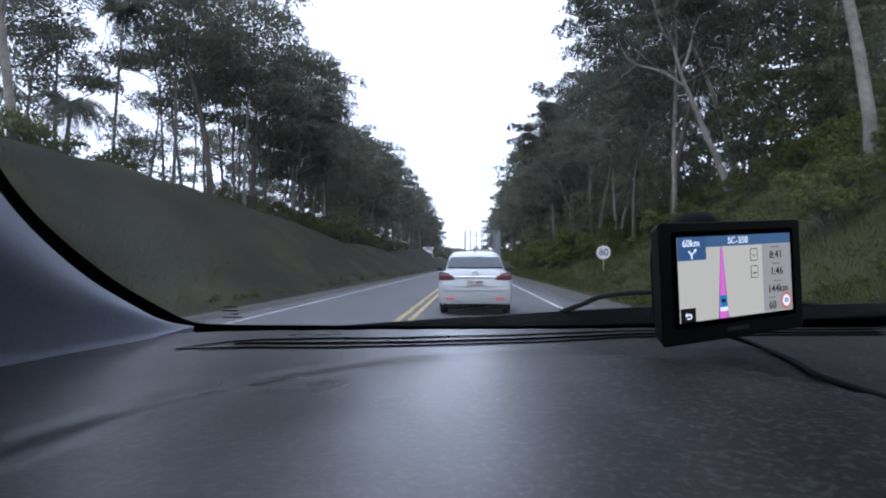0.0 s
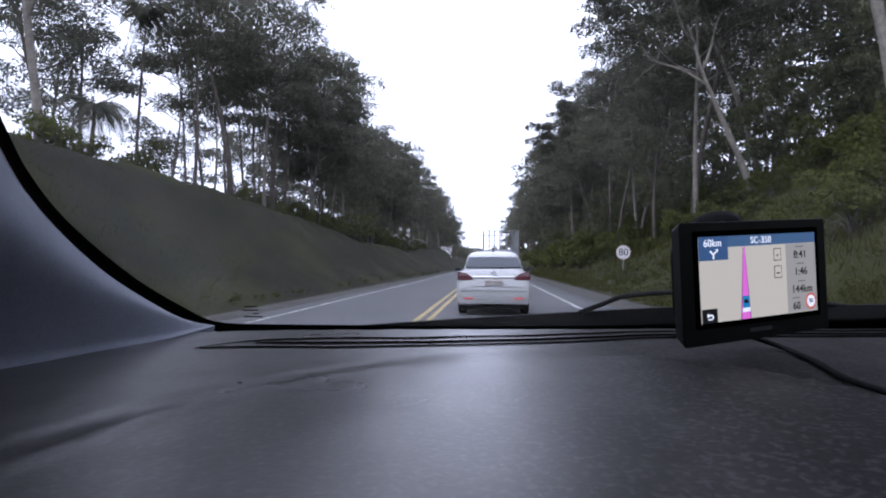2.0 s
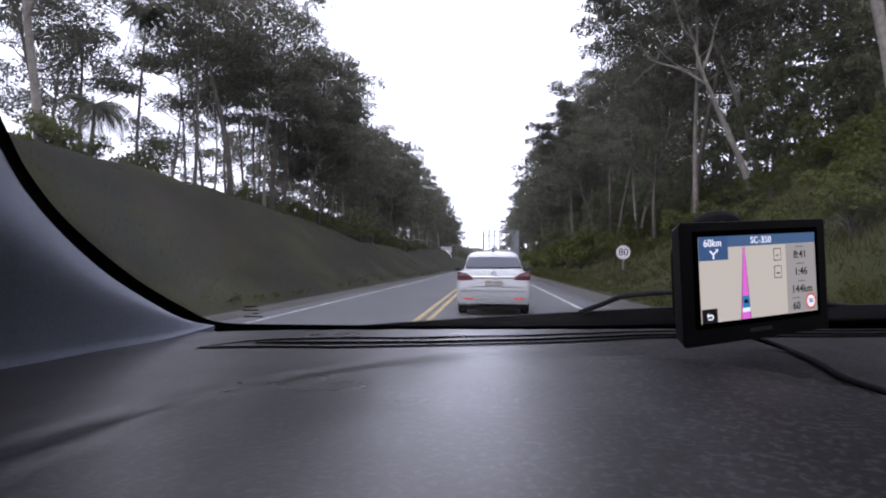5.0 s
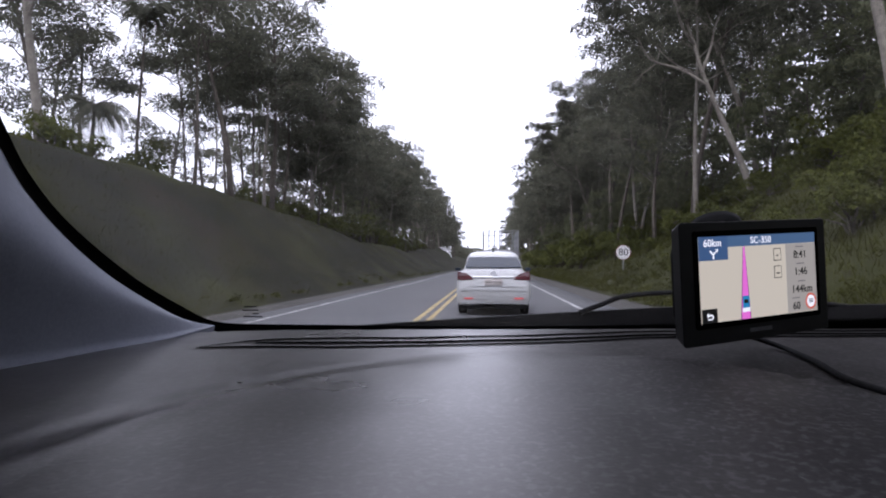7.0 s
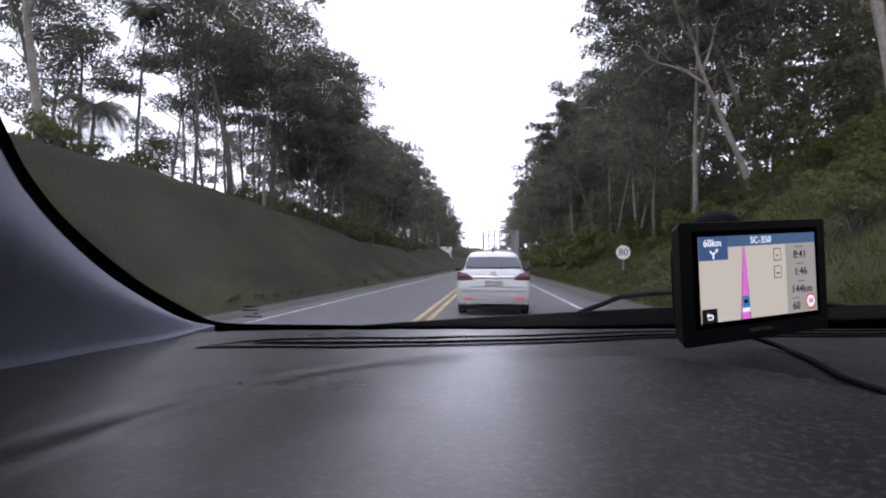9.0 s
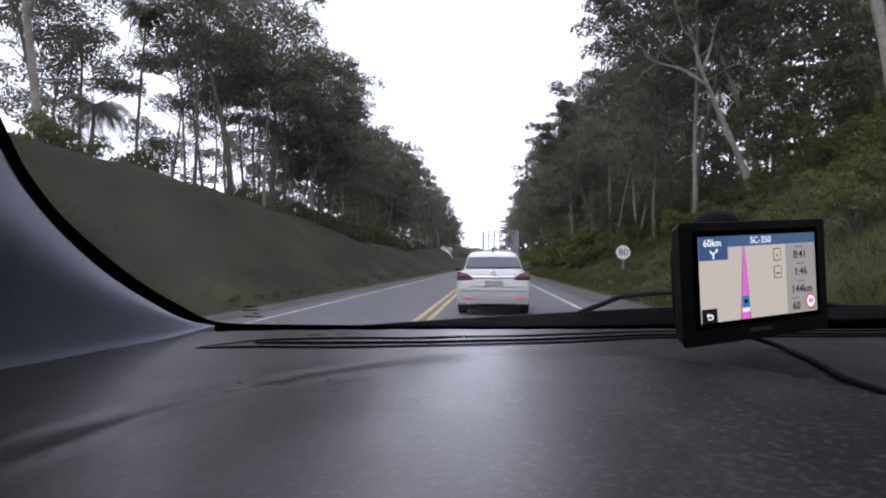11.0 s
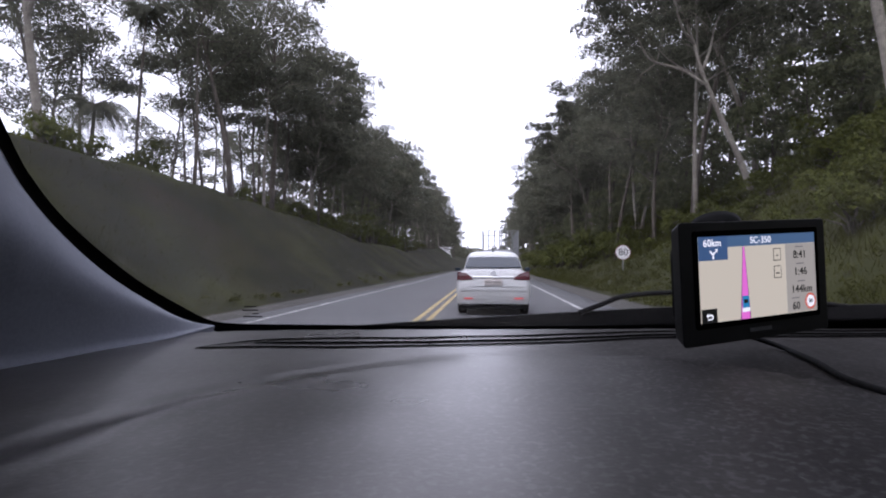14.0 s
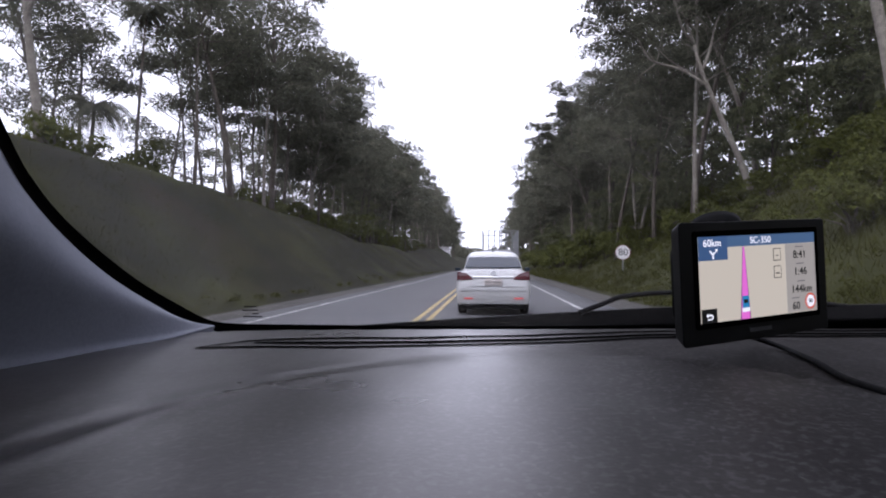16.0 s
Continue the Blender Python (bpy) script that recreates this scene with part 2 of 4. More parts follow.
# ---- building tools ----
def mesh_object(name, verts, faces, mat, parent=None, label="", smooth=False):
    me = bpy.data.meshes.new(name)
    me.from_pydata([tuple(v) for v in verts], [], [tuple(f) for f in faces])
    me.materials.append(mat)
    if smooth:
        me.shade_smooth()
    ob = new(name, me)
    ob.parent = parent
    if label:
        tagged(ob, label)
    return ob


def part(name, bm, mat, parent=None, label="", smooth=False):
    bmesh.ops.recalc_face_normals(bm, faces=bm.faces[:])
    me = bpy.data.meshes.new(name)
    bm.to_mesh(me)
    bm.free()
    me.materials.append(mat)
    if smooth:
        me.shade_smooth()
    ob = new(name, me)
    ob.parent = parent
    if label:
        tagged(ob, label)
    return ob


def thing(name, label, category, m=None, group="", kind=""):
    ob = tagged(new(name), label, category, group, kind)
    if m is not None:
        ob.matrix_basis = m
    return ob


def add_box(bm, cx, cy, cz, sx, sy, sz, bevel=0.0, m=None):
    made = bmesh.ops.create_cube(bm, size=1.0)["verts"]
    bmesh.ops.scale(bm, vec=(sx, sy, sz), verts=made)
    bmesh.ops.translate(bm, vec=(cx, cy, cz), verts=made)
    if bevel:
        edges = list({e for v in made for e in v.link_edges})
        out = bmesh.ops.bevel(bm, geom=edges, offset=bevel, segments=2, affect="EDGES", profile=0.5)
        made = list({v for f in out["faces"] for v in f.verts} | {v for v in made if v.is_valid})
    if m is not None:
        bmesh.ops.transform(bm, matrix=m, verts=made)
    return made


def box(name, cx, cy, cz, sx, sy, sz, mat, parent=None, bevel=0.0, label="", m=None):
    bm = bmesh.new()
    add_box(bm, cx, cy, cz, sx, sy, sz, bevel, m)
    return part(name, bm, mat, parent, label)


def add_tube(verts, faces, pts, radii, n=7, cap=True):
    """A tapered tube along pts, joined to the lists."""
    pts = [Vector(p) for p in pts]
    base = len(verts)
    for i, p in enumerate(pts):
        t = (pts[min(i + 1, len(pts) - 1)] - pts[max(i - 1, 0)]).normalized()
        side = t.cross(Vector((0, 0, 1)) if abs(t.z) < 0.9 else Vector((1, 0, 0))).normalized()
        other = t.cross(side)
        for k in range(n):
            a = 2 * math.pi * k / n
            verts.append(p + (side * math.cos(a) + other * math.sin(a)) * radii[i])
    for i in range(len(pts) - 1):
        for k in range(n):
            a, b = base + i * n + k, base + i * n + (k + 1) % n
            faces.append((a, b, b + n, a + n))
    if cap:
        faces.append(tuple(base + k for k in reversed(range(n))))
        faces.append(tuple(base + (len(pts) - 1) * n + k for k in range(n)))


def tube(name, pts, radii, mat, parent=None, n=8, label=""):
    verts, faces = [], []
    if not isinstance(radii, (list, tuple)):
        radii = [radii] * len(pts)
    add_tube(verts, faces, pts, radii, n)
    return mesh_object(name, verts, faces, mat, parent, label, smooth=True)


def spline(points, steps=8):
    """A smooth line through a few control points."""
    p = [Vector(q) for q in points]
    p = [2 * p[0] - p[1]] + p + [2 * p[-1] - p[-2]]
    out = []
    for i in range(1, len(p) - 2):
        for s in range(steps):
            t = s / steps
            a, b, c, d = p[i - 1], p[i], p[i + 1], p[i + 2]
            out.append(0.5 * (2 * b + (c - a) * t + (2 * a - 5 * b + 4 * c - d) * t * t + (3 * b - a - 3 * c + d) * t ** 3))
    out.append(p[-2])
    return out


def strip(name, left, right, mat, parent=None, label="", smooth=True):
    verts = list(left) + list(right)
    n = len(left)
    faces = [(i, i + 1, n + i + 1, n + i) for i in range(n - 1)]
    return mesh_object(name, verts, faces, mat, parent, label, smooth)


def slab(name, outline, depth, mat, parent=None, label="", m=None, bevel=0.0, taper=1.0):
    """A flat outline (x, z), front at y = 0, thickened towards +y."""
    bm = bmesh.new()
    vs = [bm.verts.new((x, 0, z)) for x, z in outline]
    f = bm.faces.new(vs)
    ext = bmesh.ops.extrude_face_region(bm, geom=[f])
    far_side = [v for v in ext["geom"] if isinstance(v, bmesh.types.BMVert)]
    bmesh.ops.scale(bm, vec=(taper, 1, taper), verts=far_side)
    bmesh.ops.translate(bm, vec=(0, depth, 0), verts=far_side)
    if bevel:
        front = [e for e in bm.edges if all(abs(v.co.y) < 1e-9 for v in e.verts)]
        bmesh.ops.bevel(bm, geom=front, offset=bevel, segments=2, affect="EDGES", profile=0.5)
    if m is not None:
        bmesh.ops.transform(bm, matrix=m, verts=bm.verts[:])
    return part(name, bm, mat, parent, label)


def rounded(w, h, r, n=5, cx=0.0, cz=0.0):
    pts = []
    for sx, sz, a0 in ((1, 1, 0), (-1, 1, 90), (-1, -1, 180), (1, -1, 270)):
        for k in range(n + 1):
            a = radians(a0 + 90 * k / n)
            pts.append((cx + sx * (w / 2 - r) + r * math.cos(a), cz + sz * (h / 2 - r) + r * math.sin(a)))
    return pts


def disc(r, n=24, cx=0.0, cz=0.0):
    return [(cx + r * math.cos(2 * math.pi * k / n), cz + r * math.sin(2 * math.pi * k / n)) for k in range(n)]


def lettering(name, text, size, mat, parent, m, thick=0.0002, bold=0.0):
    """Words in the built-in font as a mesh, centred, standing in the xz plane of m."""
    cu = bpy.data.curves.new(name, "FONT")
    cu.offset = size * 0.004
    cu.space_character = 1 + 1.2 * bold
    cu.body, cu.size, cu.align_x, cu.align_y, cu.extrude = text, size, "CENTER", "CENTER", thick
    tmp = bpy.data.objects.new(name, cu)
    scene.collection.objects.link(tmp)
    me = bpy.data.meshes.new_from_object(tmp.evaluated_get(bpy.context.evaluated_depsgraph_get()))
    bpy.data.objects.remove(tmp)
    bpy.data.curves.remove(cu)
    if bold:
        bm = bmesh.new()
        bm.from_mesh(me)
        twin = bmesh.ops.duplicate(bm, geom=bm.verts[:] + bm.edges[:] + bm.faces[:])
        bmesh.ops.translate(bm, vec=(bold * size, 0, 0.00003), verts=[v for v in twin["geom"] if isinstance(v, bmesh.types.BMVert)])
        bmesh.ops.translate(bm, vec=(-bold * size / 2, 0, 0), verts=bm.verts[:])
        bm.to_mesh(me)
        bm.free()
    me.transform(m @ Matrix.Rotation(radians(90), 4, "X"))
    me.materials.clear()
    me.materials.append(mat)
    ob = new(name, me)
    ob.parent = parent
    return ob


def smoothstep(a, b, x):
    t = min(1.0, max(0.0, (x - a) / (b - a)))
    return t * t * (3 - 2 * t)


# ---- ground, road and markings ----
LEFT_LINE, MID_LINE, RIGHT_LINE = -4.75, -1.36, 2.38


def ground_z(x, y):
    """The cutting: a flat road bed, an earth bank on both sides, level land beyond."""
    wob = noise.noise(Vector((x * 0.05, y * 0.05, 0))) * 1.2 + noise.noise(Vector((x * 0.4, y * 0.4, 3))) * 0.18
    if x < -6.0:
        h = 3.95 + 0.7 * math.sin(y * 0.045 + 1.0)
        up = h * smoothstep(-6.4, -13.2, x) ** 0.85
        return up - 3.2 * smoothstep(-15, -40, x) + wob * smoothstep(-6.4, -11, x) - 0.03
    if x > 4.0:
        up = 5.2 * smoothstep(4.4, 17.0, x) ** 0.8
        return up + 2.0 * smoothstep(17, 60, x) + wob * smoothstep(4.6, 9, x) - 0.03
    return -0.03


def sheet(name, xs, ys, height, mat, label):
    verts = [(x, y, height(x, y)) for y in ys for x in xs]
    w = len(xs)
    faces = [(j * w + i, j * w + i + 1, (j + 1) * w + i + 1, (j + 1) * w + i) for j in range(len(ys) - 1) for i in range(w - 1)]
    ob = mesh_object(name, verts, faces, mat, smooth=True)
    return tagged(ob, label, name, kind="structure")


gx = [-900, -400, -180, -90, -60, -45] + [-40 + 1.0 * i for i in range(26)] + [-14 + 0.4 * i for i in range(22)] + [-5.0, 0.0, 3.5] \
    + [4 + 0.45 * i for i in range(32)] + [18.5 + 1.5 * i for i in range(16)] + [50, 70, 100, 180, 400, 900]
gy = [-300, -120, -60, -30] + [-20 + 1.2 * i for i in range(100)] + [100 + 4 * i for i in range(60)] + [360, 420, 520, 700, 1000, 1600, 2500]
sheet("ground", gx, gy, ground_z, GRASS, "rough mown green grass on the banks of a road cutting")
vx = [-6.9, -6.5, -6.1, -5.7, -5.3]
ry = [-180 + 10 * i for i in range(12)] + [-60 + 2 * i for i in range(60)] + [60 + 10 * i for i in range(50)]


def verge_z(x, y):
    return -0.018 + 0.010 * noise.noise(Vector((x * 2.5, y * 2.5, 0)))


sheet("verge", vx, ry, verge_z, VERGE, "grey gravelly dirt strip beside the asphalt")
sheet("verge", [3.2, 3.6, 4.0, 4.4, 4.8], ry, verge_z, VERGE, "grey gravelly dirt strip beside the asphalt")
road_x = [-5.45, -5.44, -4.6, -3.4, -2.2, -1.0, 0.2, 1.4, 2.6, 3.38, 3.4]


def road_z(x, y):
    if x < -5.445 or x > 3.39:
        return -0.05
    return 0.0 + 0.006 * noise.noise(Vector((x * 0.9, y * 0.12, 5))) + 0.02 * (1 - abs(x + 1) / 4.5)


sheet("road", road_x, ry, road_z, ASPHALT, "worn grey asphalt of a straight two-lane road")
for lx, half_w, m, words in ((LEFT_LINE, 0.06, WHITE_LINE, "worn white edge line painted on the asphalt"),
                             (RIGHT_LINE, 0.06, WHITE_LINE, "worn white edge line painted on the asphalt"),
                             (MID_LINE - 0.13, 0.06, YELLOW, "worn yellow centre line painted on the asphalt"),
                             (MID_LINE + 0.13, 0.06, YELLOW, "worn yellow centre line painted on the asphalt")):
    xs = [lx - half_w, lx, lx + half_w]
    sheet("road_marking", xs, ry, lambda x, y: 0.030 - 0.02 * abs(x + 1) / 4.5, m, words)


# ---- trees ----
def leaves(rng, centres, radii, count, size, flat=0.6):
    """Small leaf sprays scattered in the shells of flattened clumps, facing mostly outwards."""
    verts, faces = [], []
    for c, r in zip(centres, radii):
        k = max(8, int(count * r * r))
        d = rng.normal(size=(k, 3))
        d /= np.linalg.norm(d, axis=1)[:, None]
        d[:, 2] = np.where(d[:, 2] < -0.25, -0.9 * d[:, 2], d[:, 2])
        rad = r * rng.uniform(0.30, 1.0, size=(k, 1)) ** 0.5
        lump = 1 + 0.25 * np.sin(d[:, :1] * 5 + c[0]) * np.cos(d[:, 1:2] * 4 + c[1])
        p = np.array(c) + d * rad * lump * np.array([1, 1, flat])
        out = d + 0.55 * rng.normal(size=(k, 3))
        a = np.cross(out, rng.normal(size=(k, 3)))
        a /= np.linalg.norm(a, axis=1)[:, None]
        b = np.cross(out, a)
        b /= np.linalg.norm(b, axis=1)[:, None]
        s = size * rng.uniform(0.6, 1.4, size=(k, 1))
        base = len(verts)
        spray = np.stack([p - a * s, p + b * s * 0.55 + a * s * 0.5, p + a * s - b * s * 0.35], axis=1).reshape(-1, 3)
        verts.extend(spray.tolist())
        faces.extend([(base + 3 * i, base + 3 * i + 1, base + 3 * i + 2) for i in range(k)])
    return verts, faces


def build_tree(name, seed, height, label, bark, bare=0.32, spread=0.20, limbs=15, clumps=54, leaf=0.095, density=255, lean=0.06, flat=0.7, girth=1.0, foliage=None):
    """A thin bending trunk with rising limbs from the bare height upwards, each bearing leaf clumps."""
    rng = np.random.default_rng(seed)
    tree = thing(name, label, "tree")
    verts, faces, ends = [], [], []
    r0 = (height * 0.0075 + 0.03) * girth
    off = rng.normal(0, lean * height, 2)
    top = height * 0.86
    trunk = [Vector((off[0] * t ** 1.5 + 0.045 * height * math.sin(4.2 * t + seed) * t, off[1] * t ** 1.5 + 0.035 * height * math.cos(3.4 * t + seed) * t, top * t - 0.5 * (t == 0))) for t in np.linspace(0, 1, 11)]
    add_tube(verts, faces, trunk, [r0 * (1.3 if i == 0 else 1 - 0.088 * i) for i in range(11)], 7)
    ends.append(trunk[-1])
    for k in range(limbs):
        t = bare + (0.95 - bare) * (k + rng.uniform(-0.3, 0.3)) / limbs
        t = min(0.95, max(bare, t))
        f = t * 10
        start = trunk[int(f)].lerp(trunk[min(10, int(f) + 1)], f - int(f))
        a = k * 2.4 + rng.uniform(-0.5, 0.5)
        reach = height * spread * rng.uniform(0.55, 1.0) * (1.1 - 0.55 * abs(t - 0.62) / 0.4)
        rise = height * rng.uniform(0.05, 0.16)
        tip = start + Vector((math.cos(a) * reach, math.sin(a) * reach, rise))
        mid = start.lerp(tip, 0.5) + Vector((0, 0, -0.1 * rise + rng.uniform(-0.2, 0.3)))
        line = spline([start, mid, tip], 4)
        thick = r0 * (0.50 - 0.25 * t)
        add_tube(verts, faces, line, list(np.linspace(thick, thick * 0.22, len(line))), 4, False)
        ends.append(tip)
        for j in range(2):
            s = line[3 + 3 * j]
            d = a + rng.choice([-1, 1]) * rng.uniform(0.4, 1.2)
            e = s + Vector((math.cos(d), math.sin(d), rng.uniform(0.2, 0.8))) * height * rng.uniform(0.05, 0.10)
            add_tube(verts, faces, [s, s.lerp(e, 0.5) + Vector((0, 0, 0.12)), e], [thick * 0.4, thick * 0.25, thick * 0.1], 3, False)
            ends.append(e)
    centres, radii = [], []
    for i in range(clumps):
        e = ends[i % len(ends)]
        j = rng.normal(0, 0.022 * height, 3)
        centres.append((e.x + j[0], e.y + j[1], min(height, e.z + j[2] * 0.6)))
        radii.append(height * rng.uniform(0.045, 0.100))
    mesh_object("trunk", verts, faces, bark, tree, smooth=True)
    lv, lf = leaves(rng, centres, radii, density, leaf, flat)
    mesh_object("crown", lv, lf, foliage or LEAF, tree)
    return tree


def build_shrub(name, seed, size, label, density=370, leaf=0.098):
    rng = np.random.default_rng(seed)
    shrub = thing(name, label, "shrub")
    verts, faces, centres, radii = [], [], [], []
    for k in range(9):
        a, r = rng.uniform(0, 6.28), size * rng.uniform(0.1, 0.75)
        c = Vector((math.cos(a) * r, math.sin(a) * r, size * rng.uniform(0.25, 0.95)))
        add_tube(verts, faces, [Vector((0, 0, -0.3)), Vector((c.x * 0.3, c.y * 0.3, c.z * 0.5)), c], [0.04 * size, 0.03 * size, 0.012 * size], 5)
        centres.append(tuple(c))
        radii.append(size * rng.uniform(0.32, 0.55))
    mesh_object("stem", verts, faces, BARK, shrub, smooth=True)
    lv, lf = leaves(rng, centres, radii, density, leaf, 0.8)
    mesh_object("foliage", lv, lf, BUSH_LEAF, shrub)
    return shrub


def put(proto, used, x, y, turn, scale):
    """The first use moves the thing itself, later ones copy it."""
    z = ground_z(x, y)
    m = pose(x, y, z, 0, 0, turn)
    if proto.name in used:
        ob = copy_thing(proto, m)
    else:
        used.add(proto.name)
        proto.matrix_basis = m
        ob = proto
    ob.scale = (scale, scale, scale * 1.0)
    return ob


used = set()
DARK_TREE = "tall dark green roadside tree with a forked grey-brown trunk"
PALE_TREE = "tall roadside tree with pale bare trunk and sparse high crown"
LOW_TREE = "low bushy dark green tree with foliage down to the bank"
near_trees = [
    build_tree("tree", 11, 14.0, DARK_TREE, BARK, 0.38, 0.22, 13, 36, density=235, leaf=0.09, flat=0.68),
    build_tree("tree", 12, 15.0, PALE_TREE, PALE_BARK, 0.44, 0.21, 12, 32, girth=0.75, density=235, leaf=0.09, flat=0.68),
    build_tree("tree", 13, 17.0, PALE_TREE, PALE_BARK, 0.52, 0.20, 11, 28, girth=0.75, lean=0.10, density=235, leaf=0.09, flat=0.65),
    build_tree("tree", 14, 13.0, DARK_TREE, BARK, 0.34, 0.24, 13, 36, density=235, leaf=0.09, flat=0.72),
    build_tree("tree", 15, 16.0, DARK_TREE, BARK, 0.46, 0.19, 12, 32, lean=0.08, density=235, leaf=0.09, flat=0.68),
]
SLIM_TREE = "slender bare-stemmed tree with a small high crown"
slim_trees = [
    build_tree("tree", 61, 12.0, SLIM_TREE, BARK, 0.50, 0.12, 9, 18, lean=0.07, density=260, leaf=0.085, flat=0.65, girth=0.75),
    build_tree("tree", 62, 13.0, SLIM_TREE, BARK, 0.58, 0.11, 8, 16, lean=0.10, density=260, leaf=0.085, flat=0.65, girth=0.7),
]
far_trees = [
    build_tree("tree", 21, 15.0, DARK_TREE, BARK, 0.24, 0.23, 14, 44, leaf=0.20, density=50, flat=0.75),
    build_tree("tree", 22, 16.0, DARK_TREE, PALE_BARK, 0.32, 0.21, 14, 44, leaf=0.20, density=50, flat=0.75),
    build_tree("tree", 23, 14.0, DARK_TREE, BARK, 0.20, 0.25, 14, 44, leaf=0.20, density=50, flat=0.75),
]
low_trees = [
    build_tree("tree", 41, 6.0, LOW_TREE, BARK, 0.10, 0.26, 14, 40, leaf=0.11, density=240, girth=0.8, foliage=HAZED_LEAF),
    build_tree("tree", 42, 7.5, LOW_TREE, BARK, 0.14, 0.24, 14, 40, leaf=0.12, density=240, girth=0.8, foliage=HAZED_LEAF),
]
rng = random.Random(5)


def row(x0, x1, y0, y1, step, low, high, group, stock=None):
    y = y0
    while y < y1:
        yy, xx = y + rng.uniform(-0.4, 0.4) * step, rng.uniform(x0, x1)
        kinds = stock or (near_trees if yy < 70 and abs(xx) < 24 else far_trees)
        ob = put(rng.choice(kinds), used, xx, yy, rng.uniform(0, 360), rng.uniform(low, high))
        tagged(ob, group=group)
        y += step * (1 if yy < 90 else 1.25)


row(-15.5, -12.8, 30.5, 250, 4.4, 0.88, 1.16, "trees on the left bank")
row(-23.0, -17.0, 38, 250, 5.0, 0.92, 1.20, "trees on the left bank")
row(-31.0, -24.0, 55, 120, 7.0, 0.8, 1.0, "trees on the left bank")
row(-20.0, -14.0, 70, 130, 4.6, 0.6, 1.0, "low trees on the left bank", low_trees)
row(8.8, 12.0, 29, 250, 4.2, 0.95, 1.25, "trees on the right bank")
row(12.5, 18.0, 21, 250, 3.6, 1.05, 1.35, "trees on the right bank")
row(18.5, 28.0, 38, 180, 5.0, 1.0, 1.3, "trees on the right bank")
row(11.0, 16.0, 24, 130, 2.6, 0.7, 1.15, "low trees on the right bank", low_trees)
row(17.0, 26.0, 24, 110, 2.8, 0.7, 1.0, "low trees on the right bank", low_trees)


row_random = rng.getstate()
row(-18.0, -13.0, 29, 85, 2.4, 0.85, 1.25, "slender trees on the left bank", slim_trees)
rng.setstate(row_random)


def palm(m, height, girth, reach, count, label, seed):
    """A feather palm: thin bending trunk, arching fronds of narrow drooping leaflets."""
    prng = np.random.default_rng(seed)
    tree = thing("palm_tree", label, "palm tree", m)
    trunk = [Vector((0.05 * height * t * t, 0.02 * height * math.sin(2 * t), height * t - 0.3 * (t == 0))) for t in np.linspace(0, 1, 11)]
    tv, tf = [], []
    add_tube(tv, tf, trunk, [girth * (1 - 0.05 * i) for i in range(11)], 9)
    mesh_object("trunk", tv, tf, BARK, tree, smooth=True)
    for k in range(count):
        a, lift, long = k * 2.4, prng.uniform(-0.1, 1.3), reach * prng.uniform(0.8, 1.1)
        fv, ff, spine = [], [], []
        for s in np.linspace(0, 1, 14):
            out = long * (s - 0.25 * s * s)
            spine.append(trunk[-1] + Vector((math.cos(a) * out, math.sin(a) * out, lift * long * s * 0.75 - long * 0.95 * s ** 2.2)))
        add_tube(fv, ff, spine, list(np.linspace(0.024, 0.006, 14)), 4)
        side = Vector((-math.sin(a), math.cos(a), 0))
        for i in range(1, 14):
            for half in (0.0, 0.5):
                p = spine[i - 1].lerp(spine[i], half)
                t = (spine[i] - spine[i - 1]).normalized()
                w = reach * 0.30 * math.sin(math.pi * (0.12 + 0.80 * (i + half) / 14))
                for sg in (-1, 1):
                    tip = p + side * sg * w * 0.8 + t * 0.2 + Vector((0, 0, -0.45 * w))
                    q = len(fv)
                    fv += [p - t * 0.03, p.lerp(tip, 0.5) - t * 0.03, tip, p.lerp(tip, 0.5) + t * 0.04]
                    ff.append((q, q + 1, q + 2, q + 3))
        mesh_object("frond", fv, ff, LEAF, tree)
    return tree


def araucaria(m):
    """A tall straight conifer whose bare up-curved branches end in dark tufts, in a flat crown."""
    arng = np.random.default_rng(8)
    tree = thing("araucaria_tree", "tall candelabra pine with a flat tufted crown", "tree", m)
    tv, tf, cs, rs = [], [], [], []
    add_tube(tv, tf, [Vector((0, 0, -0.4)), Vector((0.1, 0, 5)), Vector((0.05, 0.1, 10)), Vector((0, 0, 13.2))], [0.34, 0.28, 0.22, 0.10], 9)
    for w in range(6):
        z = 8.4 + w * 0.85
        for k in range(8):
            a = 2 * math.pi * k / 8 + w * 0.4 + arng.uniform(-0.2, 0.2)
            r = (4.6 - 0.28 * w) * arng.uniform(0.8, 1.05)
            d = Vector((math.cos(a), math.sin(a), 0))
            s = Vector((0, 0, z))
            line = spline([s, s + d * r * 0.5 + Vector((0, 0, 0.1)), s + d * r * 0.85 + Vector((0, 0, 0.7)), s + d * r + Vector((0, 0, 1.5))], 3)
            add_tube(tv, tf, line, list(np.linspace(0.07, 0.025, len(line))), 5)
            for q in (-1, -2, -4):
                cs.append(tuple(line[q]))
                rs.append(arng.uniform(0.34, 0.55))
    mesh_object("trunk", tv, tf, BARK, tree, smooth=True)
    lv, lf = leaves(arng, cs, rs, 480, 0.09, 0.8)
    mesh_object("crown", lv, lf, LEAF, tree)
    return tree


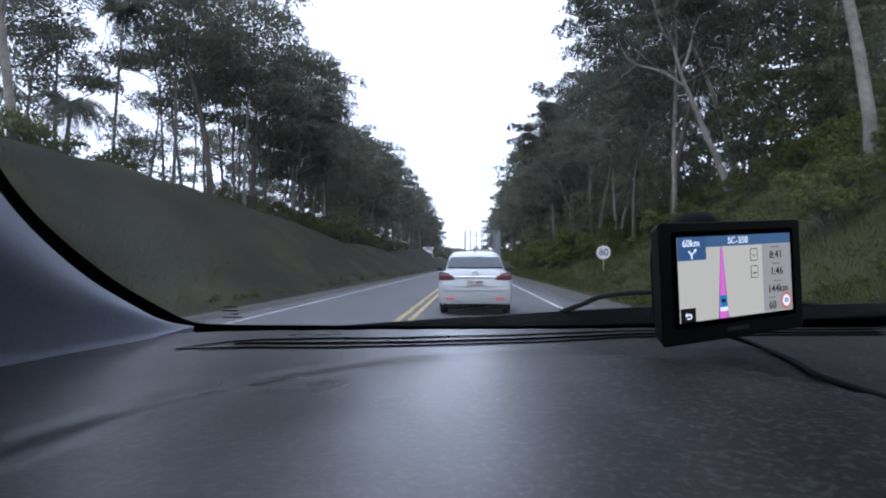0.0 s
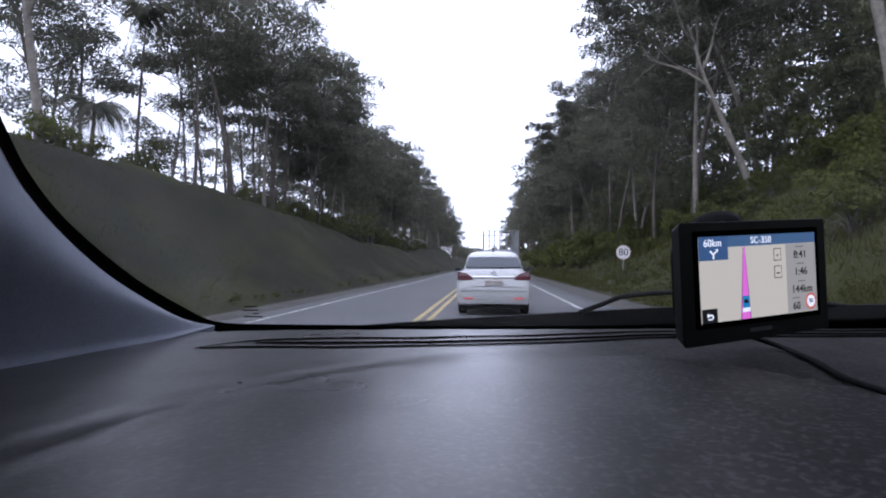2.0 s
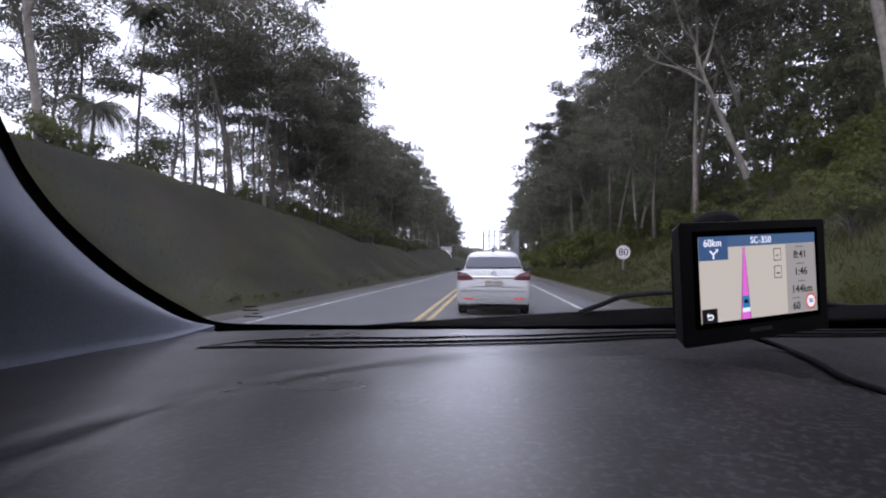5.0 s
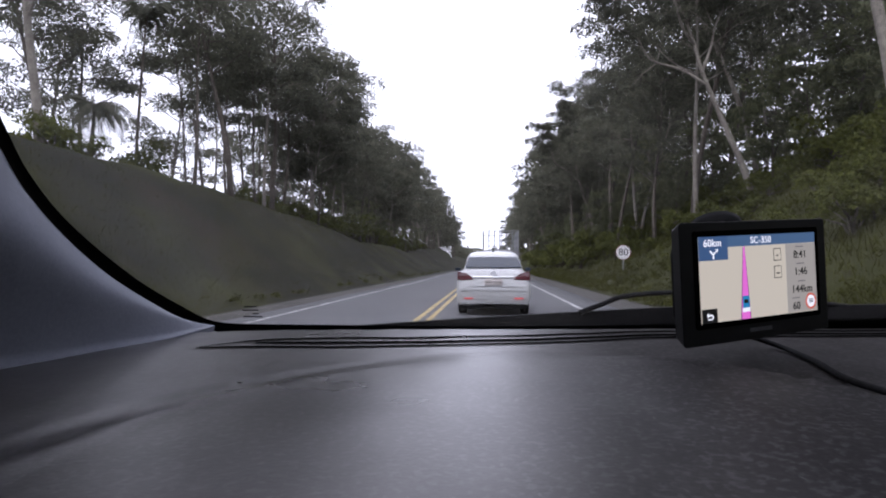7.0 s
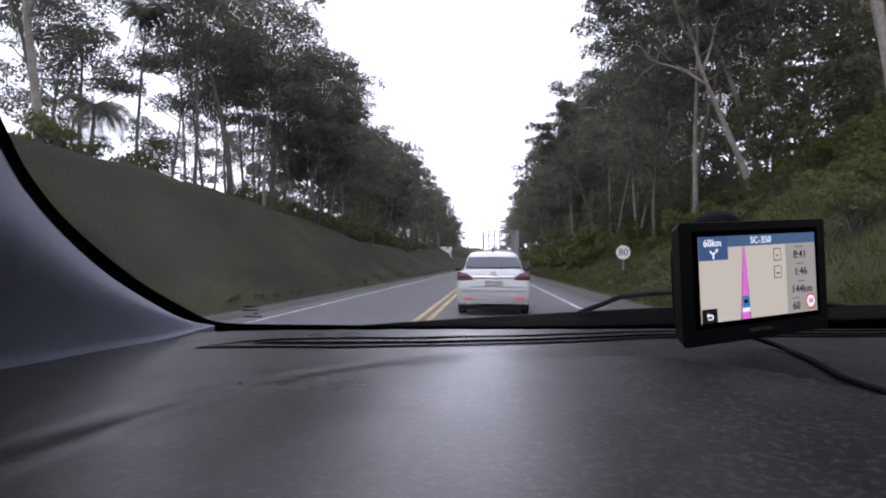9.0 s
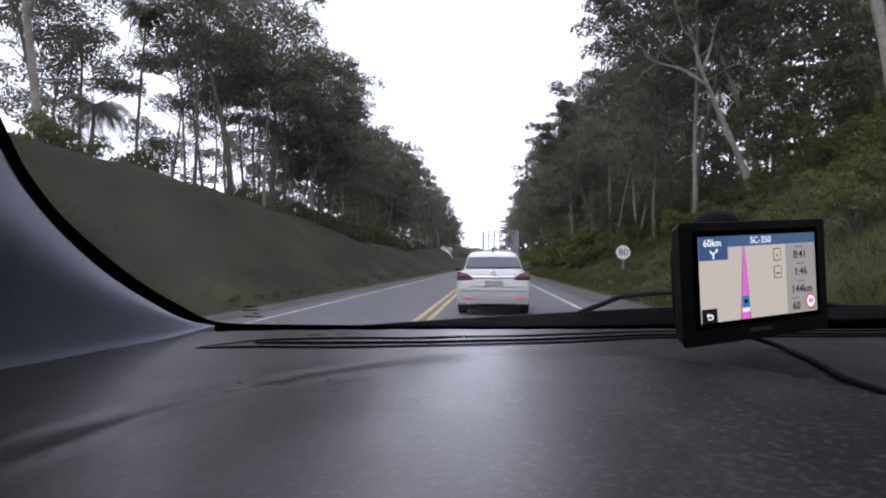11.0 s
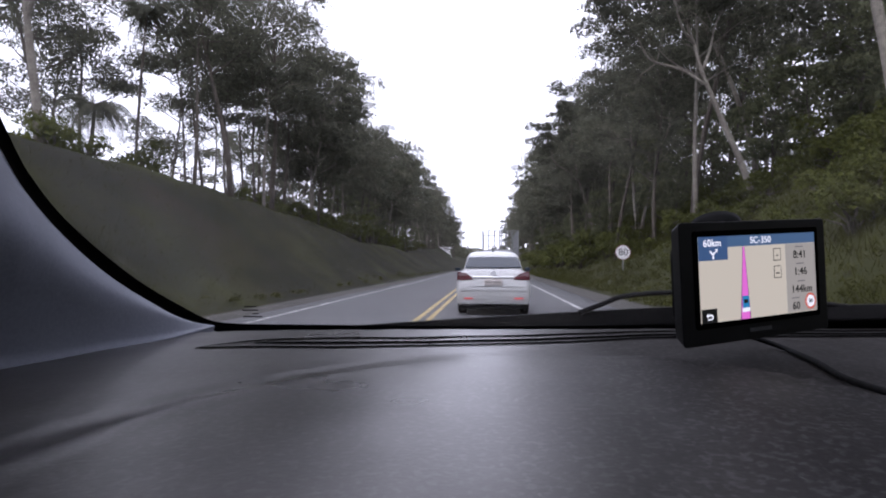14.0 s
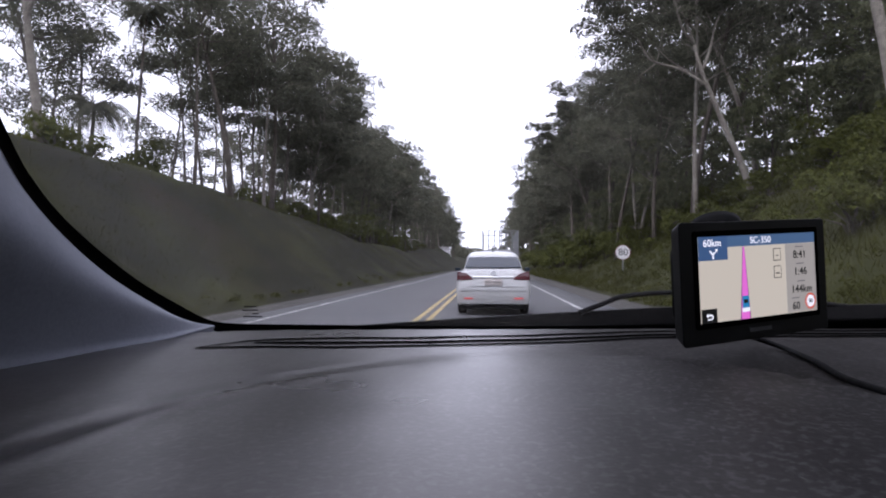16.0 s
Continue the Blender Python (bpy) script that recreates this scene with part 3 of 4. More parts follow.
def leaning_tree(m):
    """A pale trunk that leans over the road and parts twice into long crooked limbs with small crowns."""
    lrng = np.random.default_rng(19)
    tree = thing("tree", "pale leaning forked tree with bare limbs and high foliage", "tree", m)
    tv, tf, cs, rs = [], [], [], []
    stem = spline([(0, 0, -0.5), (-0.55, 0.05, 1.6), (-1.25, 0.05, 3.3), (-1.75, 0.25, 4.8), (-2.35, 0.3, 6.4), (-2.75, 0.5, 8.2), (-3.35, 0.6, 10.0), (-3.5, 0.9, 11.8)], 5)
    add_tube(tv, tf, stem, list(np.linspace(0.17, 0.035, len(stem))), 9)
    limbs = ((18, ((-1.1, 0.3, 0.9), (-2.5, 0.5, 1.7), (-3.5, 0.3, 2.6), (-4.9, 0.4, 3.1))), (20, ((0.5, 0.4, 1.1), (0.8, 0.9, 2.6), (1.5, 1.3, 3.9), (1.7, 1.5, 5.6))),
             (24, ((-0.7, -0.5, 0.9), (-1.3, -0.8, 2.3), (-2.3, -1.2, 3.1), (-2.8, -1.5, 4.6))), (27, ((0.5, -0.4, 1.0), (0.7, -0.7, 2.1), (1.2, -0.7, 3.3), (1.1, -0.9, 4.4))))
    ends = [stem[-1], stem[-3], stem[-5]]
    for at, way_points in limbs:
        bend = [Vector(w) + Vector(lrng.normal(0, 0.12, 3).tolist()) for w in way_points]
        line = spline([stem[at]] + [stem[at] + w for w in bend], 4)
        add_tube(tv, tf, line, list(np.linspace(0.085, 0.016, len(line))), 6)
        ends += [line[q] for q in (7, 10, 13, 15, 16)]
    for e in ends:
        for k in range(3):
            tip = e + Vector(lrng.normal(0, 0.65, 3).tolist()) + Vector((0, 0, 0.5))
            add_tube(tv, tf, [e, e.lerp(tip, 0.5) + Vector((0, 0, 0.08)), tip], [0.024, 0.016, 0.008], 4)
            cs.append(tuple(tip))
            rs.append(lrng.uniform(0.5, 1.0))
    mesh_object("trunk", tv, tf, PALE_BARK, tree, smooth=True)
    lv, lf = leaves(lrng, cs, rs, 420, 0.095, 0.7)
    mesh_object("crown", lv, lf, LEAF, tree)
    return tree


leaning = leaning_tree(pose(11.0, 26.0, ground_z(11.0, 26.0)))
leaning.scale = (0.86, 0.86, 0.86)
over_road = copy_thing(leaning, pose(10.5, 60.0, ground_z(10.5, 60.0), 0, 0, 40))
over_road.scale = (1.05, 1.05, 1.05)
palm(pose(-17.2, 25.0, ground_z(-17.2, 25.0)), 3.6, 0.13, 2.1, 18, "short palm with drooping feathery fronds on the bank", 3)
palm(pose(-16.0, 26.4, ground_z(-16.0, 26.4)), 8.2, 0.085, 1.7, 15, "tall thin palm with a small drooping crown", 4)
araucaria(pose(22.0, -80.0, ground_z(22.0, -80.0)))
dome = build_tree("tree", 55, 13.0, "broad dome-crowned dark tree with pale limbs", PALE_BARK, 0.20, 0.30, 24, 96, leaf=0.10, density=300, flat=0.62)
tagged(put(dome, used, -13.8, 47.0, 15, 1.05), group="trees on the left bank")
tagged(put(dome, used, -14.5, 88.0, 130, 1.1), group="trees on the left bank")
tagged(put(dome, used, 9.6, 74.0, 250, 1.05), group="trees on the right bank")
for ox, oy in ((8.4, 41.0), (8.0, 58.0), (7.8, 96.0)):
    tagged(put(near_trees[4], used, ox, oy, 200 + oy * 7, 0.95), group="trees on the right bank")
for ox, oy, turn, size in ((-20.2, 29.0, 70, 0.95), (-25.0, 32.0, 300, 1.0)):
    tagged(put(near_trees[0], used, ox, oy, turn, size), group="trees on the left bank")
for ox, oy, turn in ((19.0, 32.0, 140),):
    tagged(put(near_trees[0], used, ox, oy, turn, 1.1), group="trees on the right bank")
for ox, oy, turn in ((14.6, 25.0, 0), (16.4, 27.4, 90), (18.2, 30.2, 200), (19.6, 33.0, 310)):
    tagged(put(low_trees[1], used, ox, oy, turn, 1.0), group="low trees on the right bank")
tagged(put(near_trees[4], used, -20.5, 27.0, 40, 0.95), group="trees on the left bank")

shrubs = [build_shrub("shrub", 31, 1.3, "dense yellow-green shrub on the grassy bank"),
          build_shrub("shrub", 32, 1.6, "dense yellow-green shrub on the grassy bank"),
          build_shrub("shrub", 33, 1.0, "dense yellow-green shrub on the grassy bank")]
for i in range(150):
    y = 11 + 80 * rng.random() ** 1.5
    x = rng.uniform(8.0, 16.0)
    tagged(put(rng.choice(shrubs), used, x, y, rng.uniform(0, 360), rng.uniform(0.45, 0.75) + 0.06 * (x - 8.0)), group="shrubs on the right bank")
for i in range(40):
    tagged(put(rng.choice(shrubs), used, rng.uniform(-19, -12.6), 14 + 90 * rng.random(), rng.uniform(0, 360), rng.uniform(0.4, 0.9)), group="shrubs on the left bank")

# undergrowth in front of the farther trunks
frng = random.Random(71)
for i in range(46):
    y = frng.uniform(42, 110)
    tagged(put(frng.choice(shrubs), used, frng.uniform(6.6, 9.5), y, frng.uniform(0, 360), frng.uniform(0.8, 1.5)), group="shrubs on the right bank")
for i in range(11):
    tagged(put(frng.choice(low_trees), used, frng.uniform(8.2, 10.2), 48 + 6.5 * i + frng.uniform(-2, 2), frng.uniform(0, 360), frng.uniform(0.55, 0.9)), group="low trees on the right bank")

for i in range(44):
    y = frng.uniform(40, 120)
    tagged(put(frng.choice(shrubs), used, frng.uniform(-17.0, -12.6), y, frng.uniform(0, 360), frng.uniform(0.8, 1.5)), group="shrubs on the left bank")
for i in range(8):
    tagged(put(frng.choice(low_trees), used, frng.uniform(-15.5, -13.0), 52 + 8 * i + frng.uniform(-2, 2), frng.uniform(0, 360), frng.uniform(0.6, 0.9)), group="low trees on the left bank")

# the woods passed before, behind the eye
back_random = rng.getstate()
row(-17.0, -13.0, -78, 22, 7.0, 0.9, 1.2, "trees on the left bank", far_trees)
row(10.0, 15.0, -62, 20, 6.0, 0.95, 1.25, "trees on the right bank", far_trees)
row(16.0, 24.0, -60, 18, 7.0, 0.95, 1.25, "trees on the right bank", far_trees)


def pine(seed, height):
    """A straight dark conifer: whorls of level boughs with drooping sprays, longest low down."""
    prng = np.random.default_rng(seed)
    tree = thing("pine_tree", "tall dark pine with level boughs and a bare lower trunk", "tree")
    tv, tf, cs, rs = [], [], [], []
    add_tube(tv, tf, [Vector((0, 0, -0.5)), Vector((0.1, 0, height * 0.5)), Vector((0, 0.1, height))], [0.30, 0.20, 0.03], 8)
    for w in range(15):
        t = 0.22 + 0.76 * w / 15
        for k in range(6):
            a, r = 2 * math.pi * k / 6 + w * 0.7 + prng.uniform(-0.3, 0.3), height * 0.24 * (1.08 - t) ** 0.7 * prng.uniform(0.6, 1.1)
            tip = Vector((math.cos(a) * r, math.sin(a) * r, height * t + 0.12 * r))
            add_tube(tv, tf, [Vector((0, 0, height * t)), tip], [0.05, 0.012], 4, False)
            for q in (0.45, 0.72, 1.0):
                cs.append((tip.x * q, tip.y * q, height * t + 0.12 * r * q))
                rs.append(0.38 + 0.22 * r / 3)
    mesh_object("trunk", tv, tf, BARK, tree, smooth=True)
    lv, lf = leaves(prng, cs, rs, 110, 0.14, 0.45)
    mesh_object("crown", lv, lf, LEAF, tree)
    return tree


grove = pine(91, 19.0)
for k in range(14):
    tagged(put(grove, used, -13.5 - 3.6 * (k % 3) + rng.uniform(-1, 1), -128 + 3.4 * k, rng.uniform(0, 360), rng.uniform(0.85, 1.1)), group="pines on the left bank")
for ox, oy, turn in ((13.5, -96.0, 40), (12.0, -70.0, 160)):
    tagged(put(dome, used, ox, oy, turn, 1.0), group="trees on the right bank")
rng.setstate(back_random)


def cottage(m, wide, deep, tall, wall_mat, label):
    """A small gabled house: walls with a door and windows, and a tiled roof with eaves."""
    home = thing("house", label, "house", m)
    bm = bmesh.new()
    ridge = tall + wide * 0.30
    rim = [(-wide / 2, -0.3), (wide / 2, -0.3), (wide / 2, tall), (0, ridge), (-wide / 2, tall)]
    near = [bm.verts.new((x, 0, z)) for x, z in rim]
    away = [bm.verts.new((x, deep, z)) for x, z in rim]
    bm.faces.new(near)
    bm.faces.new(list(reversed(away)))
    for k in range(5):
        bm.faces.new((near[k], near[(k + 1) % 5], away[(k + 1) % 5], away[k]))
    part("wall", bm, wall_mat, home)
    for side in (-1, 1):
        lean = math.atan2(ridge - tall, wide / 2)
        long = math.hypot(ridge - tall, wide / 2) + 0.45
        m2 = Matrix.Translation((0, deep / 2, ridge + 0.05)) @ Matrix.Rotation(side * lean, 4, "Y") @ Matrix.Translation((side * long / 2, 0, 0))
        box("roof", 0, 0, 0, long, deep + 0.8, 0.09, ROOF_TILE, home, 0.01, m=m2)
    box("door", -wide * 0.28, -0.02, 1.03, 0.85, 0.08, 2.06, BARK, home, 0.01)
    for x in (0.05, 0.32):
        pane = box("window", wide * x, -0.01, 1.5, 0.95, 0.05, 0.95, DARK_GLASS, home)
        for fx, fz, fw, fh in ((0, 0.5, 1.07, 0.06), (0, -0.5, 1.07, 0.06), (-0.5, 0, 0.06, 1.0), (0.5, 0, 0.06, 1.0), (0, 0, 0.05, 1.0)):
            box("window_frame", wide * x + fx, -0.045, 1.5 + fz, fw, 0.04, fh, SIGN_WHITE, pane)
    return home


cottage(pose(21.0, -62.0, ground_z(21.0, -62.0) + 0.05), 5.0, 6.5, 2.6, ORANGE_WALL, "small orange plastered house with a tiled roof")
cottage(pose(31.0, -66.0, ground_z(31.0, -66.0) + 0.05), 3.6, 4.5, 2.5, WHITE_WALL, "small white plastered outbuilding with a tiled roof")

# far woods that close the view down the road
frng = np.random.default_rng(77)
cs, rs = [], []
for i in range(420):
    x, y = frng.uniform(-170, 170), frng.uniform(255, 420)
    if abs(x) < 6 and y < 340:
        continue
    cs.append((x, y, frng.uniform(2, 9 + abs(x) * 0.05)))
    rs.append(frng.uniform(2.5, 4.5))
fv, ff = leaves(frng, cs, rs, 14, 0.7, 0.9)
tagged(mesh_object("far_woods", fv, ff, LEAF), "distant dark green woodland closing the road ahead", "woods", kind="stuff")

# weeds and herbs that break the edge of the banks
wrng = np.random.default_rng(21)
cs, rs = [], []
for i in range(1500):
    y = 9 + 75 * wrng.random() ** 1.5
    if wrng.random() < 0.96:
        x = 4.55 + abs(wrng.normal(0, 1.0)) if wrng.random() < 0.3 else wrng.uniform(4.8, 13.5)
    else:
        x = -6.75 - abs(wrng.normal(0, 0.5))
    r = wrng.uniform(0.08, 0.24)
    cs.append((x, y, ground_z(x, y) + r * 0.35))
    rs.append(r)
wv, wf = leaves(wrng, cs, rs, 1100, 0.045, 0.7)
tagged(mesh_object("weeds", wv, wf, BLADE), "scattered low green weeds on the grassy banks", "weeds", kind="stuff")

# grass on both banks: thin on the mown one, long and drooping on the other
verts, faces = [], []
grng = np.random.default_rng(9)
for i in range(90000):
    y = 8 + 62 * grng.random() ** 1.6
    mown = grng.random() < 0.42
    x = grng.uniform(-14.8, -6.7) if mown else grng.uniform(4.7, 15)
    patch = 0.5 + 0.9 * noise.noise(Vector((x * 0.35, y * 0.35, 8)))
    if not mown and grng.random() > patch + 0.25:
        continue
    z, a = ground_z(x, y) - 0.02, grng.uniform(0, 6.28)
    h = grng.uniform(0.04, 0.11) if mown else grng.uniform(0.10, 0.20 + 0.3 * max(0.0, patch))
    w, droop = 0.006 + 0.03 * h, 0.55 * h
    dx, dy, lx, ly = math.cos(a) * w, math.sin(a) * w, grng.normal(0, droop), grng.normal(0, droop)
    b = len(verts)
    verts += [(x - dx, y - dy, z), (x + dx, y + dy, z), (x + lx, y + ly, z + h)]
    faces.append((b, b + 1, b + 2))
tagged(mesh_object("grass_tufts", verts, faces, BLADE), "uneven tufts of long green grass on the banks", "grass", kind="stuff")


# ---- vehicles ahead ----
def ring_section(hw, z0, z1, n=20, p=3.5, y=0.0, top=None):
    """A rounded box section in the xz plane; top narrows the upper half."""
    pts, cz, hz = [], (z0 + z1) / 2, (z1 - z0) / 2
    for k in range(n):
        a = 2 * math.pi * k / n
        c, s = math.cos(a), math.sin(a)
        x = hw * math.copysign(abs(c) ** (2 / p), c)
        z = cz + hz * math.copysign(abs(s) ** (2 / p), s)
        if top is not None and z > cz:
            x *= 1 - (1 - top) * (z - cz) / hz
        pts.append((x, y, z))
    return pts


def loft(name, sections, mat, parent, label="", caps=True):
    verts = [p for s in sections for p in s]
    n = len(sections[0])
    faces = [(i * n + k, i * n + (k + 1) % n, (i + 1) * n + (k + 1) % n, (i + 1) * n + k) for i in range(len(sections) - 1) for k in range(n)]
    if caps:
        faces.append(tuple(range(n)))
        faces.append(tuple((len(sections) - 1) * n + k for k in reversed(range(n))))
    bm = bmesh.new()
    me = bpy.data.meshes.new(name)
    me.from_pydata(verts, [], faces)
    bm.from_mesh(me)
    bpy.data.meshes.remove(me)
    return part(name, bm, mat, parent, label, smooth=True)


def wheel(parent, x, y, r=0.31, w=0.19):
    wv, wf = [], []
    add_tube(wv, wf, [(x - w / 2, y, r), (x - w / 2 + 0.03, y, r), (x + w / 2 - 0.03, y, r), (x + w / 2, y, r)], [r - 0.03, r, r, r - 0.03], 24)
    ob = mesh_object("wheel", wv, wf, RUBBER, parent, smooth=True)
    rv, rf = [], []
    add_tube(rv, rf, [(x - w / 2 - 0.005, y, r), (x + w / 2 + 0.005, y, r)], [r * 0.62] * 2, 20)
    mesh_object("rim", rv, rf, RIM, ob)
    return ob


def sedan(m):
    """A white sedan seen from behind; its rear bumper lies at y = 0."""
    car = thing("car", "white four-door sedan with red tail lights driving ahead", "car", m)
    secs = [ring_section(0.77, 0.20, 0.66, y=0.0, p=5), ring_section(0.815, 0.165, 0.90, y=0.05, p=5), ring_section(0.835, 0.155, 1.01, y=0.14, p=5),
            ring_section(0.845, 0.19, 1.05, y=0.45, p=4.5), ring_section(0.85, 0.20, 1.04, y=1.2, p=4), ring_section(0.85, 0.20, 1.00, y=2.4, p=4),
            ring_section(0.84, 0.20, 0.98, y=3.2, p=4), ring_section(0.80, 0.22, 0.86, y=3.9, p=4), ring_section(0.70, 0.28, 0.68, y=4.22, p=3)]
    loft("body", secs, WHITE_PAINT, car)
    cabin = [ring_section(0.69, 0.85, 1.04, y=0.46, p=5, top=0.99), ring_section(0.69, 0.85, 1.20, y=0.72, p=6, top=0.95),
             ring_section(0.685, 0.85, 1.36, y=1.02, p=6, top=0.91), ring_section(0.68, 0.85, 1.445, y=1.32, p=6, top=0.88),
             ring_section(0.68, 0.85, 1.475, y=1.75, p=6, top=0.87), ring_section(0.68, 0.85, 1.45, y=2.35, p=6, top=0.87), ring_section(0.68, 0.85, 1.0, y=3.2, p=5, top=0.97)]
    loft("cabin", cabin, WHITE_PAINT, car)
    for side in (-1, 1):
        slab("side_window", [(0.85, 1.06), (2.75, 1.06), (2.35, 1.36), (1.5, 1.40), (1.1, 1.30)], 0.01, DARK_GLASS, car,
             m=Matrix.Translation((side * 0.685, 0, 0.10)) @ Matrix.Rotation(radians(90), 4, "Z") @ Matrix.Rotation(radians(-side * 12), 4, "X") @ Matrix.Translation((0, 0, -0.06)))
    # rear window lies on the slope between boot and roof
    glass = []
    for u, t in ((-0.64, 0.02), (0.0, -0.02), (0.64, 0.02), (0.635, 0.25), (0.595, 0.72), (0.56, 0.97), (0.0, 1.01), (-0.56, 0.97), (-0.595, 0.72), (-0.635, 0.25)):
        glass.append((u, t * 0.50))
    slab("rear_window", glass, 0.03, DARK_GLASS, car, m=Matrix.Translation((0, 0.455, 1.085)) @ Matrix.Rotation(radians(-61), 4, "X"))
    for side in (-1, 1):
        lamp = slab("tail_light", [(side * x, z) for x, z in ((0.80, 0.99), (0.815, 0.80), (0.70, 0.785), (0.44, 0.80), (0.50, 0.87), (0.60, 0.945))], 0.14, RED_LENS, car,
                    "red and clear wrapped tail light", m=Matrix.Translation((0, 0.02, 0)), bevel=0.008)
        slab("clear_lens", [(side * x, z) for x, z in ((0.785, 0.968), (0.79, 0.895), (0.56, 0.885), (0.615, 0.935))], 0.02, CLEAR_LENS, lamp, m=Matrix.Translation((0, 0.012, 0)))
        # reflector emission stands in for light thrown back; it is no lamp
        box("bumper_reflector", side * 0.56, -0.002, 0.385, 0.20, 0.03, 0.035, RED_GLOW, car, 0.006)
        mirror = box("side_mirror", side * 0.92, 2.55, 1.02, 0.16, 0.09, 0.10, DARK_TRIM, car, 0.03)
        box("mirror_glass", side * 0.92, 2.50, 1.02, 0.12, 0.006, 0.075, DARK_GLASS, mirror)
        for wy in (0.75, 3.35):
            wheel(car, side * 0.72, wy, 0.30)
    box("chrome_strip", 0, 0.035, 0.862, 0.92, 0.06, 0.034, CHROME, car, 0.008)
    slab("emblem", disc(0.055, 20, 0, 0.945), 0.10, CHROME, car, m=Matrix.Translation((0, 0.02, 0)) @ Matrix.Diagonal((1.3, 1, 1, 1)))
    plate = box("number_plate", 0, -0.015, 0.755, 0.40, 0.04, 0.13, PLATE, car, 0.004)
    for k, x in enumerate((-0.145, -0.095, -0.045, 0.03, 0.075, 0.12, 0.165)):
        box("plate_bar", x - 0.01, -0.037, 0.745, 0.028, 0.004, 0.062, PLATE_INK, plate)
    # black edge strip, heightened to paint the shaded bumper bottom between the tyres
    box("lower_valance", 0, 0.05, 0.225, 1.48, 0.10, 0.13, RUBBER, car, 0.03, "black lower bumper edge with painted shade")
    # grey line painted in place of the shade along the bumper's soft crease
    box("bumper_crease", 0, -0.004, 0.560, 1.40, 0.02, 0.006, GREY_PAINT, car)
    box("underbody", 0, 0.40, 0.19, 1.46, 0.40, 0.10, BLACK, car, 0.02)
    box("boot_seam", -0.0, 0.0, 0.655, 1.02, 0.03, 0.004, GREY_PAINT, car)
    tube("antenna", [(0, 1.33, 1.44), (0, 1.30, 1.49), (0, 1.12, 1.62)], [0.02, 0.010, 0.005], BLACK, car)
    box("brake_light", 0, 0.58, 1.085, 0.16, 0.03, 0.02, DARK_TRIM, car)
    return car


def hatchback(m):
    car = thing("car", "red hatchback with a lit brake light behind the truck", "car", m)
    loft("body", [ring_section(0.72, 0.36, 0.70, y=0.0), ring_section(0.79, 0.26, 0.93, y=0.08), ring_section(0.81, 0.22, 0.98, y=0.4, p=4),
                  ring_section(0.82, 0.20, 0.98, y=2.2, p=4), ring_section(0.78, 0.22, 0.84, y=3.4, p=4), ring_section(0.66, 0.28, 0.66, y=3.8)], RED_PAINT, car)
    loft("cabin", [ring_section(0.70, 0.85, 1.0, y=0.15, p=4, top=0.95), ring_section(0.68, 0.85, 1.35, y=0.38, p=5, top=0.84),
                   ring_section(0.66, 0.85, 1.45, y=0.8, p=5, top=0.82), ring_section(0.66, 0.85, 1.45, y=1.7, p=5, top=0.82), ring_section(0.68, 0.85, 0.98, y=2.6, p=5, top=0.96)], RED_PAINT, car)
    slab("rear_window", [(-0.60, 0), (0.60, 0), (0.53, 0.34), (-0.53, 0.34)], 0.02, DARK_GLASS, car, m=Matrix.Translation((0, 0.15, 1.0)) @ Matrix.Rotation(radians(-32), 4, "X"))
    for side in (-1, 1):
        box("tail_light", side * 0.68, 0.02, 0.80, 0.16, 0.10, 0.22, RED_GLOW if side > 0 else RED_LENS, car, 0.02)
        for wy in (0.65, 3.0):
            wheel(car, side * 0.72, wy)
    plate = box("number_plate", 0, -0.02, 0.62, 0.40, 0.03, 0.13, PLATE, car, 0.004)
    box("plate_bar", 0, -0.037, 0.615, 0.31, 0.004, 0.055, PLATE_INK, plate)
    box("bumper", 0, 0.0, 0.42, 1.36, 0.10, 0.10, GREY_PAINT, car, 0.03)
    return car


def cage_truck(m):
    truck = thing("truck", "grey truck with a tall open steel cage body", "truck", m)
    box("bed", 0, 3.6, 1.15, 2.4, 7.2, 0.18, TRUCK_DARK, truck, 0.02)
    box("rear_bumper", 0, 0.02, 0.62, 2.3, 0.12, 0.22, TRUCK_DARK, truck, 0.02)
    for cx in (-0.45, 0.45):
        box("chassis_rail", cx, 3.6, 0.95, 0.12, 7.2, 0.25, TRUCK_DARK, truck)
    for z in (1.30, 1.65, 2.0, 2.35, 2.7, 3.05, 3.38):
        box("cage_rail", 0, 0.03, z, 2.4, 0.05, 0.05, CAGE_STEEL, truck)
        for sx in (-1.18, 1.18):
            box("cage_rail", sx, 3.6, z, 0.04, 7.1, 0.045, CAGE_STEEL, truck)
    for x in (-1.18, -0.78, -0.40, -0.06, 0.06, 0.40, 0.78, 1.18):
        box("cage_post", x, 0.03, 2.32, 0.068, 0.06, 2.2, CAGE_STEEL, truck)
    for k in range(1, 8):
        for sx in (-1.18, 1.18):
            box("cage_post", sx, 0.03 + k, 2.32, 0.06, 0.07, 2.2, CAGE_STEEL, truck)
        if k in (3, 7):
            box("roof_bar", 0, 0.03 + k, 3.38, 2.4, 0.05, 0.04, CAGE_STEEL, truck)
    box("cab", 0, 8.4, 1.45, 2.3, 1.7, 1.7, GREY_PAINT, truck, 0.12)
    for side in (-1, 1):
        box("tail_light", side * 0.95, -0.05, 0.72, 0.28, 0.04, 0.12, RED_LENS, truck)
        box("mudguard", side * 0.85, 1.0, 0.62, 0.5, 0.03, 0.55, RUBBER, truck)
        for wy in (1.7, 2.9, 8.3):
            wheel(truck, side * 0.92, wy, 0.48, 0.32)
    return truck


sedan(pose(0.10, 13.7, 0.02))
